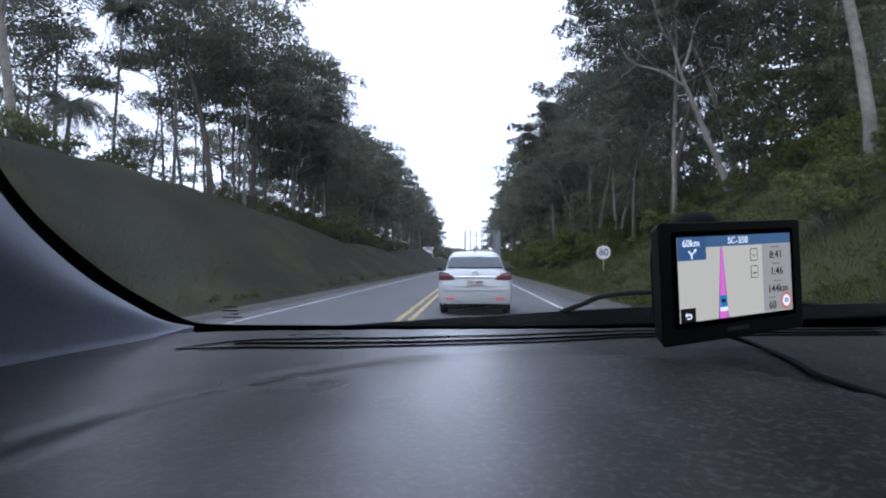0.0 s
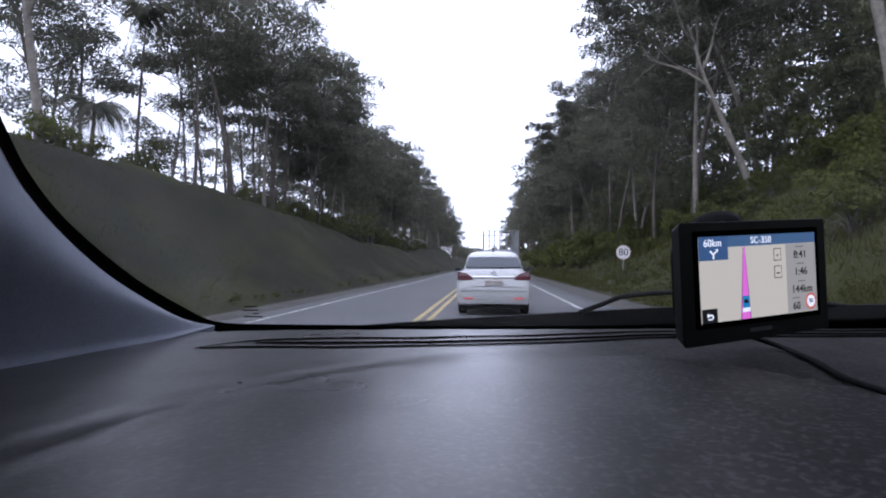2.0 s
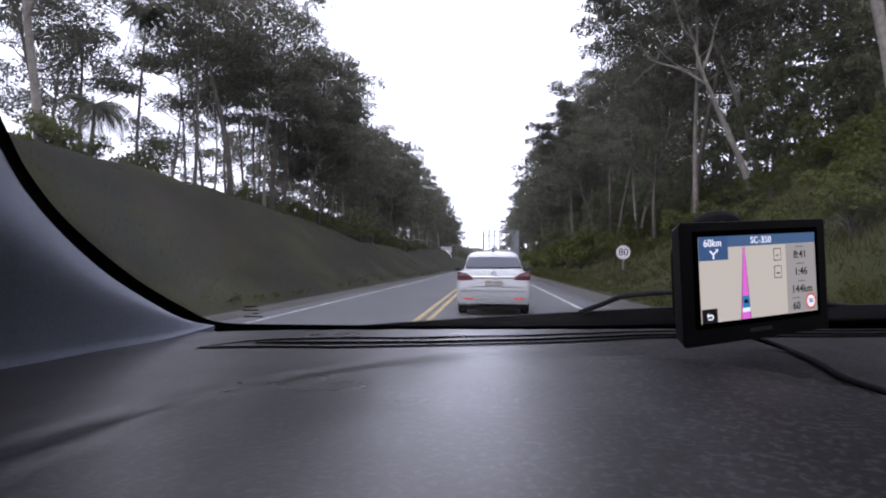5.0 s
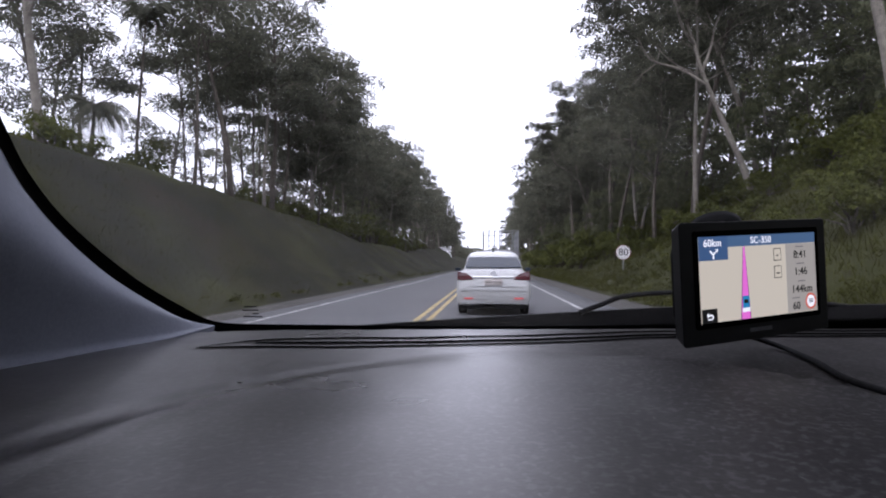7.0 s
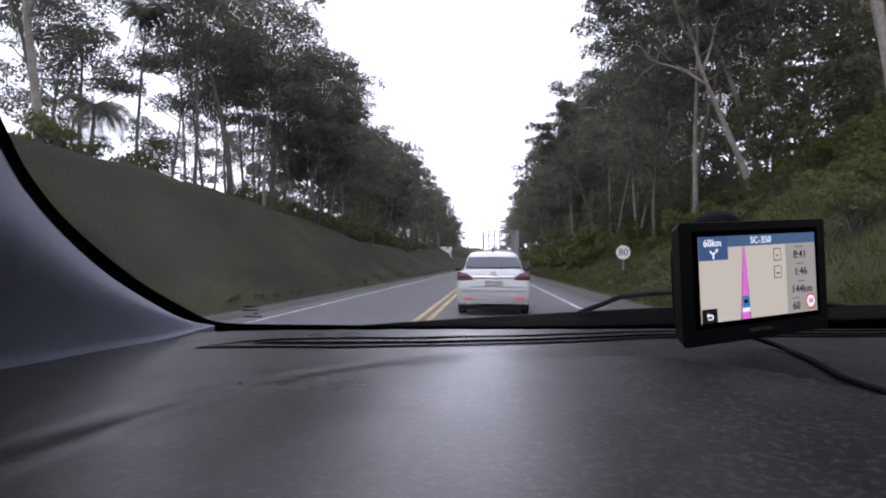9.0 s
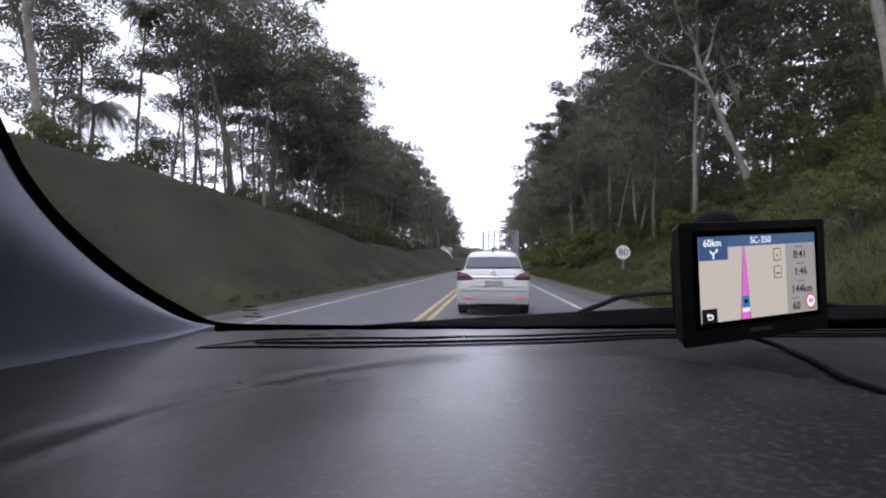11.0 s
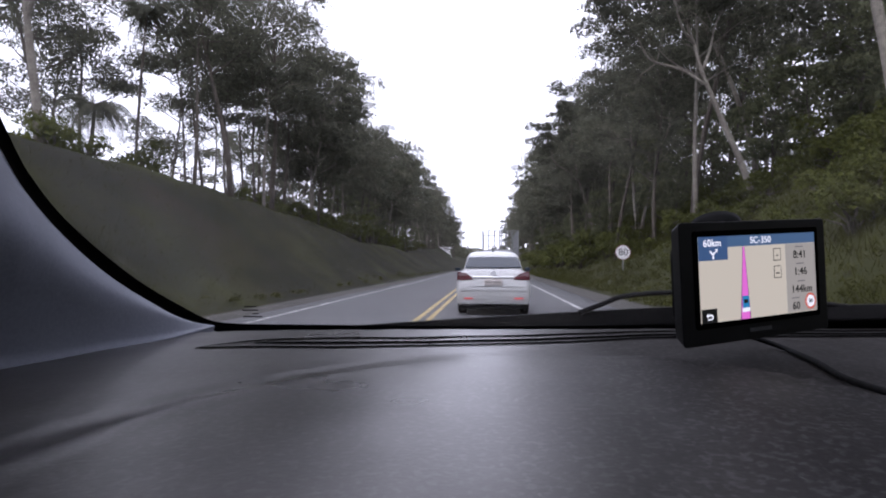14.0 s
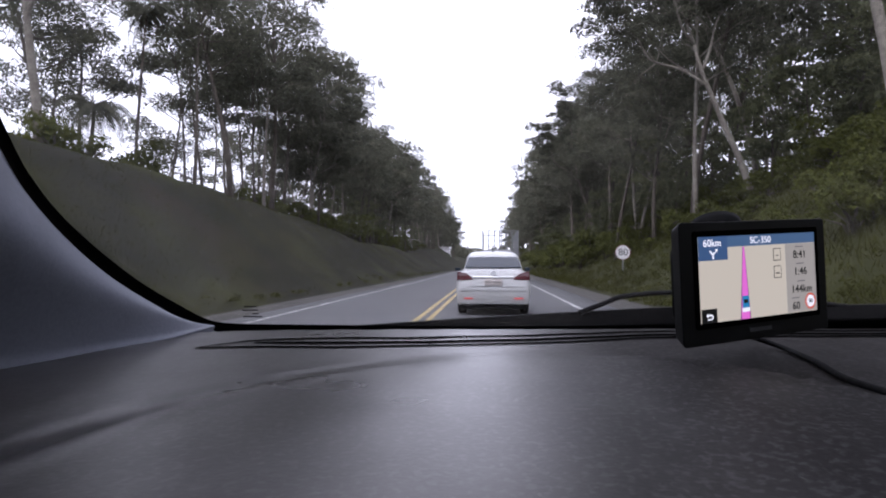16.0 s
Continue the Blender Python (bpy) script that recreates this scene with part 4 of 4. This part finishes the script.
hatchback(pose(0.45, 29.0, 0.03))
cage_truck(pose(0.78, 41.0, 0.03))


# ---- things beside the road ----
def speed_sign(m):
    sign = thing("road_sign", "round white speed limit sign with a red rim on a post", "road sign", m)
    tube("post", [(0, 0.04, -0.4), (0, 0.04, 1.30)], 0.03, GALVANISED, sign)
    face = slab("plate", disc(0.352, 36, 0, 1.0), 0.012, SIGN_WHITE, sign)
    outer, inner = disc(0.348, 36, 0, 1.0), disc(0.318, 36, 0, 1.0)
    strip("red_rim", [Vector((x, -0.005, z)) for x, z in outer + outer[:1]], [Vector((x, -0.005, z)) for x, z in inner + inner[:1]], SIGN_RED, face)
    lettering("numerals", "80", 0.46, SIGN_INK, face, Matrix.Translation((0, -0.006, 1.0)), 0.001)
    return sign


SIGN_X, SIGN_Y = 6.25, 29.0
speed_sign(pose(SIGN_X, SIGN_Y, ground_z(SIGN_X, SIGN_Y)))


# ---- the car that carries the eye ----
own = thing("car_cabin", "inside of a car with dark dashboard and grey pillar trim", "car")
GLASS_Y, GLASS_K = 0.775, 0.70


def on_glass(x, y, lift=0.0):
    """A point of the windscreen plane; lift: how far inside it lies."""
    return Vector((x, y - lift * 0.57, EYE_Z - 0.0855 + GLASS_K * (GLASS_Y - y) - lift * 0.82))


# windscreen: an outline with rounded lower corners, 5 mm thick
low_left = [(-0.30, 0.06), (-0.345, 0.25), (-0.415, 0.47), (-0.432, 0.55), (-0.434, 0.61), (-0.416, 0.68), (-0.388, 0.732), (-0.35, 0.768), (-0.31, 0.775)]
edge = [Vector((x, y, 0)) for x, y in low_left]
outline = spline(edge, 6) + [Vector((0.2, 0.775, 0)), Vector((0.55, 0.755, 0)), Vector((0.80, 0.72, 0)), Vector((0.90, 0.60, 0)), Vector((0.78, 0.06, 0))]
gb = bmesh.new()
inner_v = [gb.verts.new(on_glass(p.x, p.y)) for p in outline]
outer_v = [gb.verts.new(on_glass(p.x, p.y, -0.005)) for p in outline]
gb.faces.new(inner_v)
gb.faces.new(list(reversed(outer_v)))
for i in range(len(outline)):
    j = (i + 1) % len(outline)
    gb.faces.new((inner_v[i], inner_v[j], outer_v[j], outer_v[i]))
screen_glass = part("windscreen", gb, WINDSHIELD, own, "slightly dusty clear windscreen")
screen_glass.visible_shadow = False

# black ceramic border along the pillar and the foot of the glass
clear_edge = spline([(-0.262, 0.06, 0), (-0.315, 0.25, 0), (-0.402, 0.472, 0), (-0.423, 0.541, 0), (-0.423, 0.603, 0), (-0.404, 0.672, 0), (-0.376, 0.721, 0), (-0.348, 0.752, 0), (-0.30, 0.758, 0)], 6)
trim_edge = spline([(-0.30, 0.06, 0), (-0.36, 0.25, 0), (-0.438, 0.514, 0), (-0.449, 0.567, 0), (-0.451, 0.617, 0), (-0.446, 0.664, 0), (-0.424, 0.713, 0), (-0.398, 0.750, 0), (-0.34, 0.782, 0)], 6)
clear_edge += [Vector((0.0, 0.759, 0)), Vector((0.23, 0.754, 0)), Vector((0.45, 0.740, 0)), Vector((0.90, 0.705, 0))]
trim_edge += [Vector((0.0, 0.783, 0)), Vector((0.23, 0.775, 0)), Vector((0.47, 0.757, 0)), Vector((0.92, 0.72, 0))]
strip("windscreen_border", [on_glass(p.x, p.y, 0.003) for p in clear_edge], [on_glass(p.x, p.y, 0.003) for p in trim_edge], BLACK, screen_glass, "black ceramic windscreen border")
for k, (dx, dy, w) in enumerate(((0, 0, 0.020), (0.004, -0.007, 0.008), (-0.002, -0.013, 0.024), (0.003, 0.007, 0.016))):
    c = (-0.292 + dx, 0.731 - dy)
    strip("glass_mark", [on_glass(c[0] - w / 2, c[1] - 0.0012, 0.002), on_glass(c[0] + w / 2, c[1] - 0.0012, 0.002)],
          [on_glass(c[0] - w / 2, c[1] + 0.0012, 0.002), on_glass(c[0] + w / 2, c[1] + 0.0012, 0.002)], BLACK, screen_glass)


def cowl(x, y):
    """The low raised hood over the instruments, an arch in plan with a soft edge."""
    q = math.hypot((x - 0.06) / (0.245 if x < 0.06 else 0.165), max(0.0, y - 0.15) / 0.34)
    soft = 0.07 + 0.13 * smoothstep(-0.14, 0.02, x) - 0.11 * smoothstep(0.06, 0.17, x)
    left, right = smoothstep(-0.02, -0.12, x), smoothstep(0.06, 0.13, x)
    lift = (0.0055 + 0.004 * right) * (1 - smoothstep(1 - soft, 1 + soft, q))
    ridge = (0.0013 * left + 0.0028 * right) * math.exp(-((q - 0.95) / 0.03) ** 2)
    return lift + ridge - 0.0013 * math.exp(-((q - 1.09) / 0.03) ** 2) * smoothstep(-0.06, -0.14, x)


def dash_z(x, y):
    z = DASH_Z + cowl(x, y) - 0.030 * smoothstep(0.17, 0.06, y) - 0.006 * smoothstep(0.20, 0.50, -x)
    foot_y = 0.676 + 0.10 * (x + 0.33)
    z -= 0.035 * smoothstep(foot_y, foot_y + 0.02, y)
    return z + 0.0006 * noise.noise(Vector((x * 14, y * 14, 1)))


dx = [-0.50 + 0.008 * i for i in range(106)] + [0.36 + 0.03 * i for i in range(20)]
dy = [0.05 + 0.006 * i for i in range(126)]
verts = [(x, y, dash_z(x, y)) for y in dy for x in dx]
w = len(dx)
faces = [(j * w + i, j * w + i + 1, (j + 1) * w + i + 1, (j + 1) * w + i) for j in range(len(dy) - 1) for i in range(w - 1)]
base = len(verts)
verts += [(x, 0.02, DASH_Z - 0.40) for x in dx]
faces += [(i + 1, i, base + i, base + i + 1) for i in range(w - 1)]
dashboard = mesh_object("dashboard", verts, faces, DASH, own, "dark grey grained plastic dashboard top", smooth=True)

# long defroster outlet: an outer joint line and an inner slot
def groove(name, upper, lower, mat):
    a, b = spline(upper, 8), spline(lower, 8)
    return strip(name, [Vector((p.x, p.y, dash_z(p.x, p.y) + 0.0008)) for p in a], [Vector((p.x, p.y, dash_z(p.x, p.y) + 0.0008)) for p in b], mat, dashboard)


for title, course, wide in (("defroster_joint", [(-0.257, 0.521), (-0.246, 0.545), (-0.211, 0.579), (-0.12, 0.597), (-0.009, 0.620), (0.104, 0.654), (0.21, 0.684), (0.45, 0.705)], 0.011),
                            ("defroster_joint", [(-0.257, 0.521), (-0.206, 0.525), (-0.108, 0.536), (-0.008, 0.559), (0.094, 0.591), (0.19, 0.628), (0.43, 0.655)], 0.010),
                            ("defroster_slot", [(-0.217, 0.554), (-0.202, 0.555), (-0.113, 0.564), (-0.008, 0.585), (0.098, 0.618), (0.20, 0.652), (0.44, 0.678)], 0.015)):
    half = [wide * (0.35 if i == 0 else 0.5) for i in range(len(course))]
    course = [(x * 1.02, y * 1.02) for x, y in course]
    groove(title, [(x, y + h, 0) for (x, y), h in zip(course, half)], [(x, y - h, 0) for (x, y), h in zip(course, half)], VOID)

# pillar trim between the border and the side of the dashboard
top_edge = [on_glass(p.x, p.y, 0.005) for p in (a.lerp(e, 0.40) for a, e in zip(trim_edge[:43], clear_edge[:43]))]
foot = spline([(-0.40, 0.02, 0), (-0.385, 0.25, 0), (-0.366, 0.433, 0), (-0.354, 0.52, 0), (-0.340, 0.62, 0), (-0.334, 0.70, 0), (-0.336, 0.775, 0)], 8)
rows = []
for k in range(29):
    t, line = 1.08 * k / 28, []
    for a, b in zip(top_edge, foot):
        b = Vector((b.x, b.y, DASH_Z + 0.001))
        p = a.lerp(b, t)
        roll = 0.20 * min(1.0, (a - b).length / 0.19)
        nearer = 1 - roll * math.sin(math.pi * min(1.0, t ** 0.47)) * smoothstep(0.1, 0.45, p.y)
        line.append(Vector((p.x * nearer, p.y * nearer, EYE_Z + (p.z - EYE_Z) * nearer)))
    rows.append(line)
rows.append([Vector((b.x - 0.01, b.y, DASH_Z - 0.05)) for b in foot[:len(top_edge)]])
n = len(top_edge)
mesh_object("pillar_trim", [p for line in rows for p in line], [(s * n + i, s * n + i + 1, (s + 1) * n + i + 1, (s + 1) * n + i) for s in range(len(rows) - 1) for i in range(n - 1)], TRIM, own, "light grey windscreen pillar trim", smooth=True)

# the rest of the cabin: roof, floor, sides with window openings, back
box("roof_lining", 0.22, -1.05, EYE_Z + 0.445, 1.46, 2.35, 0.05, LINING, own, 0.015)
box("floor_pan", 0.22, -0.75, EYE_Z - 0.86, 1.46, 3.0, 0.06, DARK_TRIM, own)
box("rear_wall", 0.22, -2.25, EYE_Z - 0.4, 1.46, 0.06, 0.90, DARK_TRIM, own)
box("rear_window", 0.22, -2.24, EYE_Z + 0.23, 1.3, 0.012, 0.38, CABIN_GLASS, own).visible_shadow = False
for x in (-0.53, 0.97):
    box("door_panel", x, -0.72, EYE_Z - 0.47, 0.06, 3.1, 0.74, DARK_TRIM, own, 0.02)
    box("door_window", x, -1.05, EYE_Z + 0.16, 0.008, 2.2, 0.52, CABIN_GLASS, own).visible_shadow = False
    for y in (-0.85, -2.2):
        box("door_post", x, y, EYE_Z + 0.16, 0.06, 0.10, 0.54, LINING, own, 0.01)
box("passenger_pillar", 0.88, 0.38, EYE_Z + 0.16, 0.06, 0.95, 0.06, TRIM, own, 0.02, m=Matrix.Translation((0.88, 0.38, EYE_Z + 0.16)) @ Matrix.Rotation(radians(-35), 4, "X") @ Matrix.Translation((-0.88, -0.38, -EYE_Z - 0.16)))
for sx in (-0.05, 0.62):
    seat = box("seat_back", sx, -0.85, EYE_Z - 0.25, 0.48, 0.16, 0.62, DARK_TRIM, own, 0.05, "dark cloth front seat")
    box("headrest", sx, -0.87, EYE_Z + 0.13, 0.26, 0.10, 0.16, DARK_TRIM, seat, 0.04)
    box("seat_cushion", sx, -0.60, EYE_Z - 0.58, 0.48, 0.50, 0.16, DARK_TRIM, own, 0.05)

# bonnet, scuttle and front wings, below the line of sight
hood = []
for y, z, hw in ((0.80, -0.16, 0.70), (1.1, -0.19, 0.72), (1.5, -0.25, 0.70), (1.8, -0.36, 0.62), (1.9, -0.50, 0.58)):
    hood.append([(0.22 + hw * u, y - 0.08 * u * u, EYE_Z + z - 0.05 * u * u) for u in (-1, -0.75, -0.5, -0.25, 0, 0.25, 0.5, 0.75, 1)])
hv = [p for line in hood for p in line]
mesh_object("bonnet", hv, [(j * 9 + i, j * 9 + i + 1, (j + 1) * 9 + i + 1, (j + 1) * 9 + i) for j in range(4) for i in range(8)], GREY_PAINT, own, smooth=True)
box("scuttle_panel", 0.22, 0.815, EYE_Z - 0.145, 1.35, 0.08, 0.07, BLACK, own, 0.01)
shell = [ring_section(0.68, 0.36, 0.82, y=-2.48, p=5), ring_section(0.75, 0.24, 0.96, y=-2.34, p=5), ring_section(0.78, 0.20, 0.99, y=-1.6, p=5),
         ring_section(0.79, 0.20, 0.99, y=0.6, p=5), ring_section(0.78, 0.20, 0.93, y=1.1, p=5), ring_section(0.74, 0.22, 0.80, y=1.7, p=5), ring_section(0.62, 0.30, 0.66, y=1.98, p=4)]
shell_body = loft("body", shell, GREY_PAINT, own, "silver grey painted lower body")
shell_body.location.x = 0.22
sb = bmesh.new()
sb.from_mesh(shell_body.data)
bmesh.ops.delete(sb, geom=[f for f in sb.faces if f.normal.z > 0.5 and -2.3 < f.calc_center_median().y < 0.62], context="FACES")
sb.to_mesh(shell_body.data)
sb.free()
roof_panel = [[(0.22 + hw * u, y, EYE_Z + z - 0.03 * u * u) for u in (-1, -0.7, -0.35, 0, 0.35, 0.7, 1)]
              for y, z, hw in ((0.06, 0.475, 0.64), (-0.3, 0.515, 0.69), (-1.0, 0.53, 0.71), (-1.8, 0.515, 0.70), (-2.28, 0.47, 0.66))]
mesh_object("roof_panel", [p for line in roof_panel for p in line], [(r * 7 + i, r * 7 + i + 1, (r + 1) * 7 + i + 1, (r + 1) * 7 + i) for r in range(4) for i in range(6)], GREY_PAINT, own, smooth=True)
for side in (-0.53, 0.97):
    for y in (1.25, -1.65):
        wheel(own, side - math.copysign(0.02, side - 0.22), y)
    lamp_x = 0.22 + math.copysign(0.48, side - 0.22)
    box("headlight", lamp_x, 1.86, 0.66, 0.26, 0.14, 0.13, CLEAR_LENS, own, 0.04)
    box("tail_light", lamp_x + math.copysign(0.12, side - 0.22), -2.42, 0.80, 0.14, 0.10, 0.22, RED_LENS, own, 0.03)


def wiper(points, height, depth):
    """A parked wiper lying along the foot of the glass, outside it."""
    line = [on_glass(x, y, -0.018) for x, y in points]
    arm = strip("wiper_blade", [p + Vector((0, 0.0, h)) for p, h in zip(line, height)], [p - Vector((0, 0, 0.012)) for p in line], RUBBER, own, "black rubber wiper blade", smooth=False)
    me = arm.data
    bm = bmesh.new()
    bm.from_mesh(me)
    ext = bmesh.ops.extrude_face_region(bm, geom=bm.faces[:])
    bmesh.ops.translate(bm, vec=(0, depth, 0), verts=[v for v in ext["geom"] if isinstance(v, bmesh.types.BMVert)])
    bmesh.ops.recalc_face_normals(bm, faces=bm.faces[:])
    bm.to_mesh(me)
    bm.free()
    return arm


blade = wiper([(-0.172, 0.784), (-0.05, 0.777), (0.09, 0.769), (0.22, 0.761), (0.40, 0.750), (0.62, 0.735)], [-0.004, 0.001, 0.005, 0.008, 0.004, 0.000], 0.012)
blade2 = wiper([(-0.02, 0.797), (0.10, 0.789), (0.23, 0.781), (0.45, 0.765), (0.75, 0.735)], [-0.004, 0.001, 0.004, 0.002, 0.000], 0.012)
tube("wiper_arm", spline([on_glass(0.113, 0.765, -0.022), on_glass(0.138, 0.752, -0.024), on_glass(0.164, 0.737, -0.025), on_glass(0.222, 0.730, -0.025), on_glass(0.30, 0.732, -0.024), on_glass(0.45, 0.755, -0.022)], 6), 0.0030, RUBBER, blade2, label="bent black wiper arm")

# ---- navigator on its windscreen mount ----
EX = Vector((0.8763, 0.4789, 0.0523)).normalized()
EZ = Vector((-0.0445, -0.0275, 0.9986))
EZ = (EZ - EX * EZ.dot(EX)).normalized()
EY = EZ.cross(EX)
face = Matrix((EX, EY, EZ)).transposed().to_4x4()
face.translation = Vector((0.1938, 0.4607, EYE_Z - 0.011))
nav = thing("gps_navigator", "black portable navigator showing a beige road map, on a windscreen mount", "navigator", face)
case = slab("case", rounded(0.152, 0.0865, 0.003, cx=0.0035), 0.014, GPS_CASE, nav, bevel=0.001, taper=0.90)
slab("rear_housing", rounded(0.11, 0.06, 0.01), 0.012, GPS_CASE, nav, m=Matrix.Translation((0, 0.0142, 0)))
slab("glass_rim", rounded(0.130, 0.068, 0.002, cx=0.0045, cz=0.0025), 0.001, VOID, nav, m=Matrix.Translation((0, -0.0006, 0)))
M_BEIGE = glowing("map beige", (0.80, 0.72, 0.55), 0.67)
M_BLUE = glowing("map header blue", (0.065, 0.13, 0.23), 0.85)
M_DARKBLUE = glowing("map turn panel blue", (0.045, 0.10, 0.21), 0.85)
M_GREY = glowing("map panel grey", (0.56, 0.52, 0.44), 0.58)
M_PINK = glowing("map route magenta", (0.80, 0.16, 0.60), 0.9)
M_EDGE = glowing("map route edge", (0.25, 0.03, 0.20), 0.8)
M_INK = glowing("map ink", (0.01, 0.01, 0.01), 0.2)
M_LIGHT = glowing("map white", (0.92, 0.92, 0.92), 0.95)
M_CAPTION = glowing("map caption grey", (0.16, 0.15, 0.15), 0.8)
M_CAR = glowing("map arrow blue", (0.02, 0.22, 0.42), 0.9)
M_RED = glowing("map limit red", (0.75, 0.12, 0.06), 0.75)


def tile(name, outline, lift, mat, parent):
    """A flat patch of the display, in millimetres."""
    vs = [(x / 1000, -0.0008 - lift * 0.0001, z / 1000) for x, z in outline]
    return mesh_object(name, vs, [tuple(range(len(vs)))], mat, parent)


def rect(x0, z0, x1, z1):
    return [(x0, z0), (x1, z0), (x1, z1), (x0, z1)]


def caption(name, text, x, z, size, mat, parent, lift=4):
    return lettering(name, text, size / 1000, mat, parent, Matrix.Translation((x / 1000, -0.0008 - lift * 0.0001, z / 1000)), 0.00001, 0.04)


screen = tile("screen", rect(-56.3, -27.6, 65.4, 32.5), 0, M_BEIGE, nav)
tagged(screen, "lit map display")
tile("header_bar", rect(-29, 24.7, 65.4, 32.5), 1, M_BLUE, screen)
tile("turn_panel", rect(-56.3, 15.8, -28, 32.5), 2, M_DARKBLUE, screen)
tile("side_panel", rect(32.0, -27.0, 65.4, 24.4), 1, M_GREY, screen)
tile("route_edge", [(-17.8, -27.6), (-7.2, -27.6), (-11.0, 24.4), (-13.0, 24.4)], 1, M_EDGE, screen)
tile("route", [(-16.9, -27.6), (-8.2, -27.6), (-11.3, 24.4), (-12.7, 24.4)], 2, M_PINK, screen)
mark = tile("position_mark", rect(-15.6, -19.5, -8.6, -11.0), 3, M_CAR, screen)
tile("mark_roof", rect(-14.2, -16.2, -10.0, -13.6), 4, M_INK, mark)
tile("mark_base", rect(-16.0, -22.5, -8.2, -19.5), 3, M_LIGHT, mark)
for z in (17.2, 4.3):
    b = tile("map_button", rect(18.8, z - 4.6, 27.0, z + 4.6), 1, M_INK, screen)
    tile("button_face", rect(19.4, z - 4.0, 26.4, z + 4.0), 2, M_BEIGE, b)
    tile("button_sign", rect(21.0, z - 1.4, 24.8, z - 0.4) if z < 10 else [(20.8, z + 0.6), (22.9, z - 1.8), (25, z + 0.6), (22.9, z - 0.6)], 3, M_INK, b)
back = tile("back_button", rect(-55.6, -27.6, -40.8, -17.8), 2, M_INK, screen)
tile("back_arrow", [(-51.5, -22.5), (-49.5, -20.4), (-49.5, -21.6), (-46, -21.6), (-44.6, -23), (-44.6, -24.4), (-46, -25.6), (-50, -25.6), (-50, -24.6), (-46.4, -24.6), (-45.8, -23.8), (-46.4, -22.9), (-49.5, -22.9), (-49.5, -24.4)], 3, M_LIGHT, back)
tile("turn_arrow", [(-43.2, 16.8), (-41.6, 16.8), (-41.6, 19.6), (-39.2, 22.0), (-38.2, 21.0), (-37.6, 24.0), (-40.6, 23.4), (-39.8, 22.8), (-42.4, 20.6), (-45.0, 23.0), (-46.0, 22.0), (-43.2, 19.4)], 3, M_LIGHT, screen)
caption("turn_distance", "60km", -43.0, 27.8, 7.4, M_LIGHT, screen)
caption("road_number", "SC-350", 5.6, 28.5, 7.0, M_LIGHT, screen)
for text, x, z in (("8:41", 47.5, 16.0), ("1:46", 47.8, 3.2), ("144km", 48.5, -10.2), ("60", 41.5, -22.6)):
    caption("readout", text, x, z, 8.2, M_INK, screen)
    tile("readout_caption", rect(x - 4.4, z + 5.7, x + 4.4, z + 6.5), 2, M_CAPTION, screen)
limit = tile("limit_ring", disc(6.2, 24, 57.9, -19.9), 3, M_RED, screen)
tile("limit_face", disc(4.6, 24, 57.9, -19.9), 4, M_LIGHT, limit)
caption("limit_number", "80", 57.9, -19.9, 4.6, M_INK, limit, 5)
tile("maker_bar", rect(-9, -37.6, 14, -34.6), 1, DARK_TRIM, case)

# suction mount behind the navigator
mount = thing("suction_mount", "black round suction mount stuck to the windscreen", "mount")
cup = on_glass(0.214, 0.600, 0.002)
nrm = Vector((0, -0.57, -0.82)).normalized()
cv, cf = [], []
add_tube(cv, cf, [cup, cup + nrm * 0.006, cup + nrm * 0.016, cup + nrm * 0.022], [0.0245, 0.0245, 0.021, 0.012], 28)
mesh_object("suction_cup", cv, cf, RUBBER, mount, smooth=True)
joint = face @ Vector((0, 0.036, 0.012))
tube("arm", [cup + nrm * 0.018, (cup + joint) / 2 + Vector((0, 0, -0.004)), joint], [0.011, 0.009, 0.011], GPS_CASE, mount)

# power lead: over the dashboard to the right, and the loop behind the unit
lead = thing("power_cable", "thin black power cable lying on the dashboard", "cable")
low = face @ Vector((0.0, 0.018, -0.042))
pts = [low, Vector((0.234, 0.560, DASH_Z + 0.010)), Vector((0.250, 0.545, DASH_Z + 0.004)), Vector((0.241, 0.474, DASH_Z + 0.003)), Vector((0.2247, 0.407, DASH_Z + 0.003)),
       Vector((0.220, 0.357, DASH_Z + 0.004)), Vector((0.226, 0.29, DASH_Z + 0.003)), Vector((0.28, 0.12, DASH_Z - 0.012))]
tube("lead", spline(pts, 8), 0.0023, RUBBER, lead)
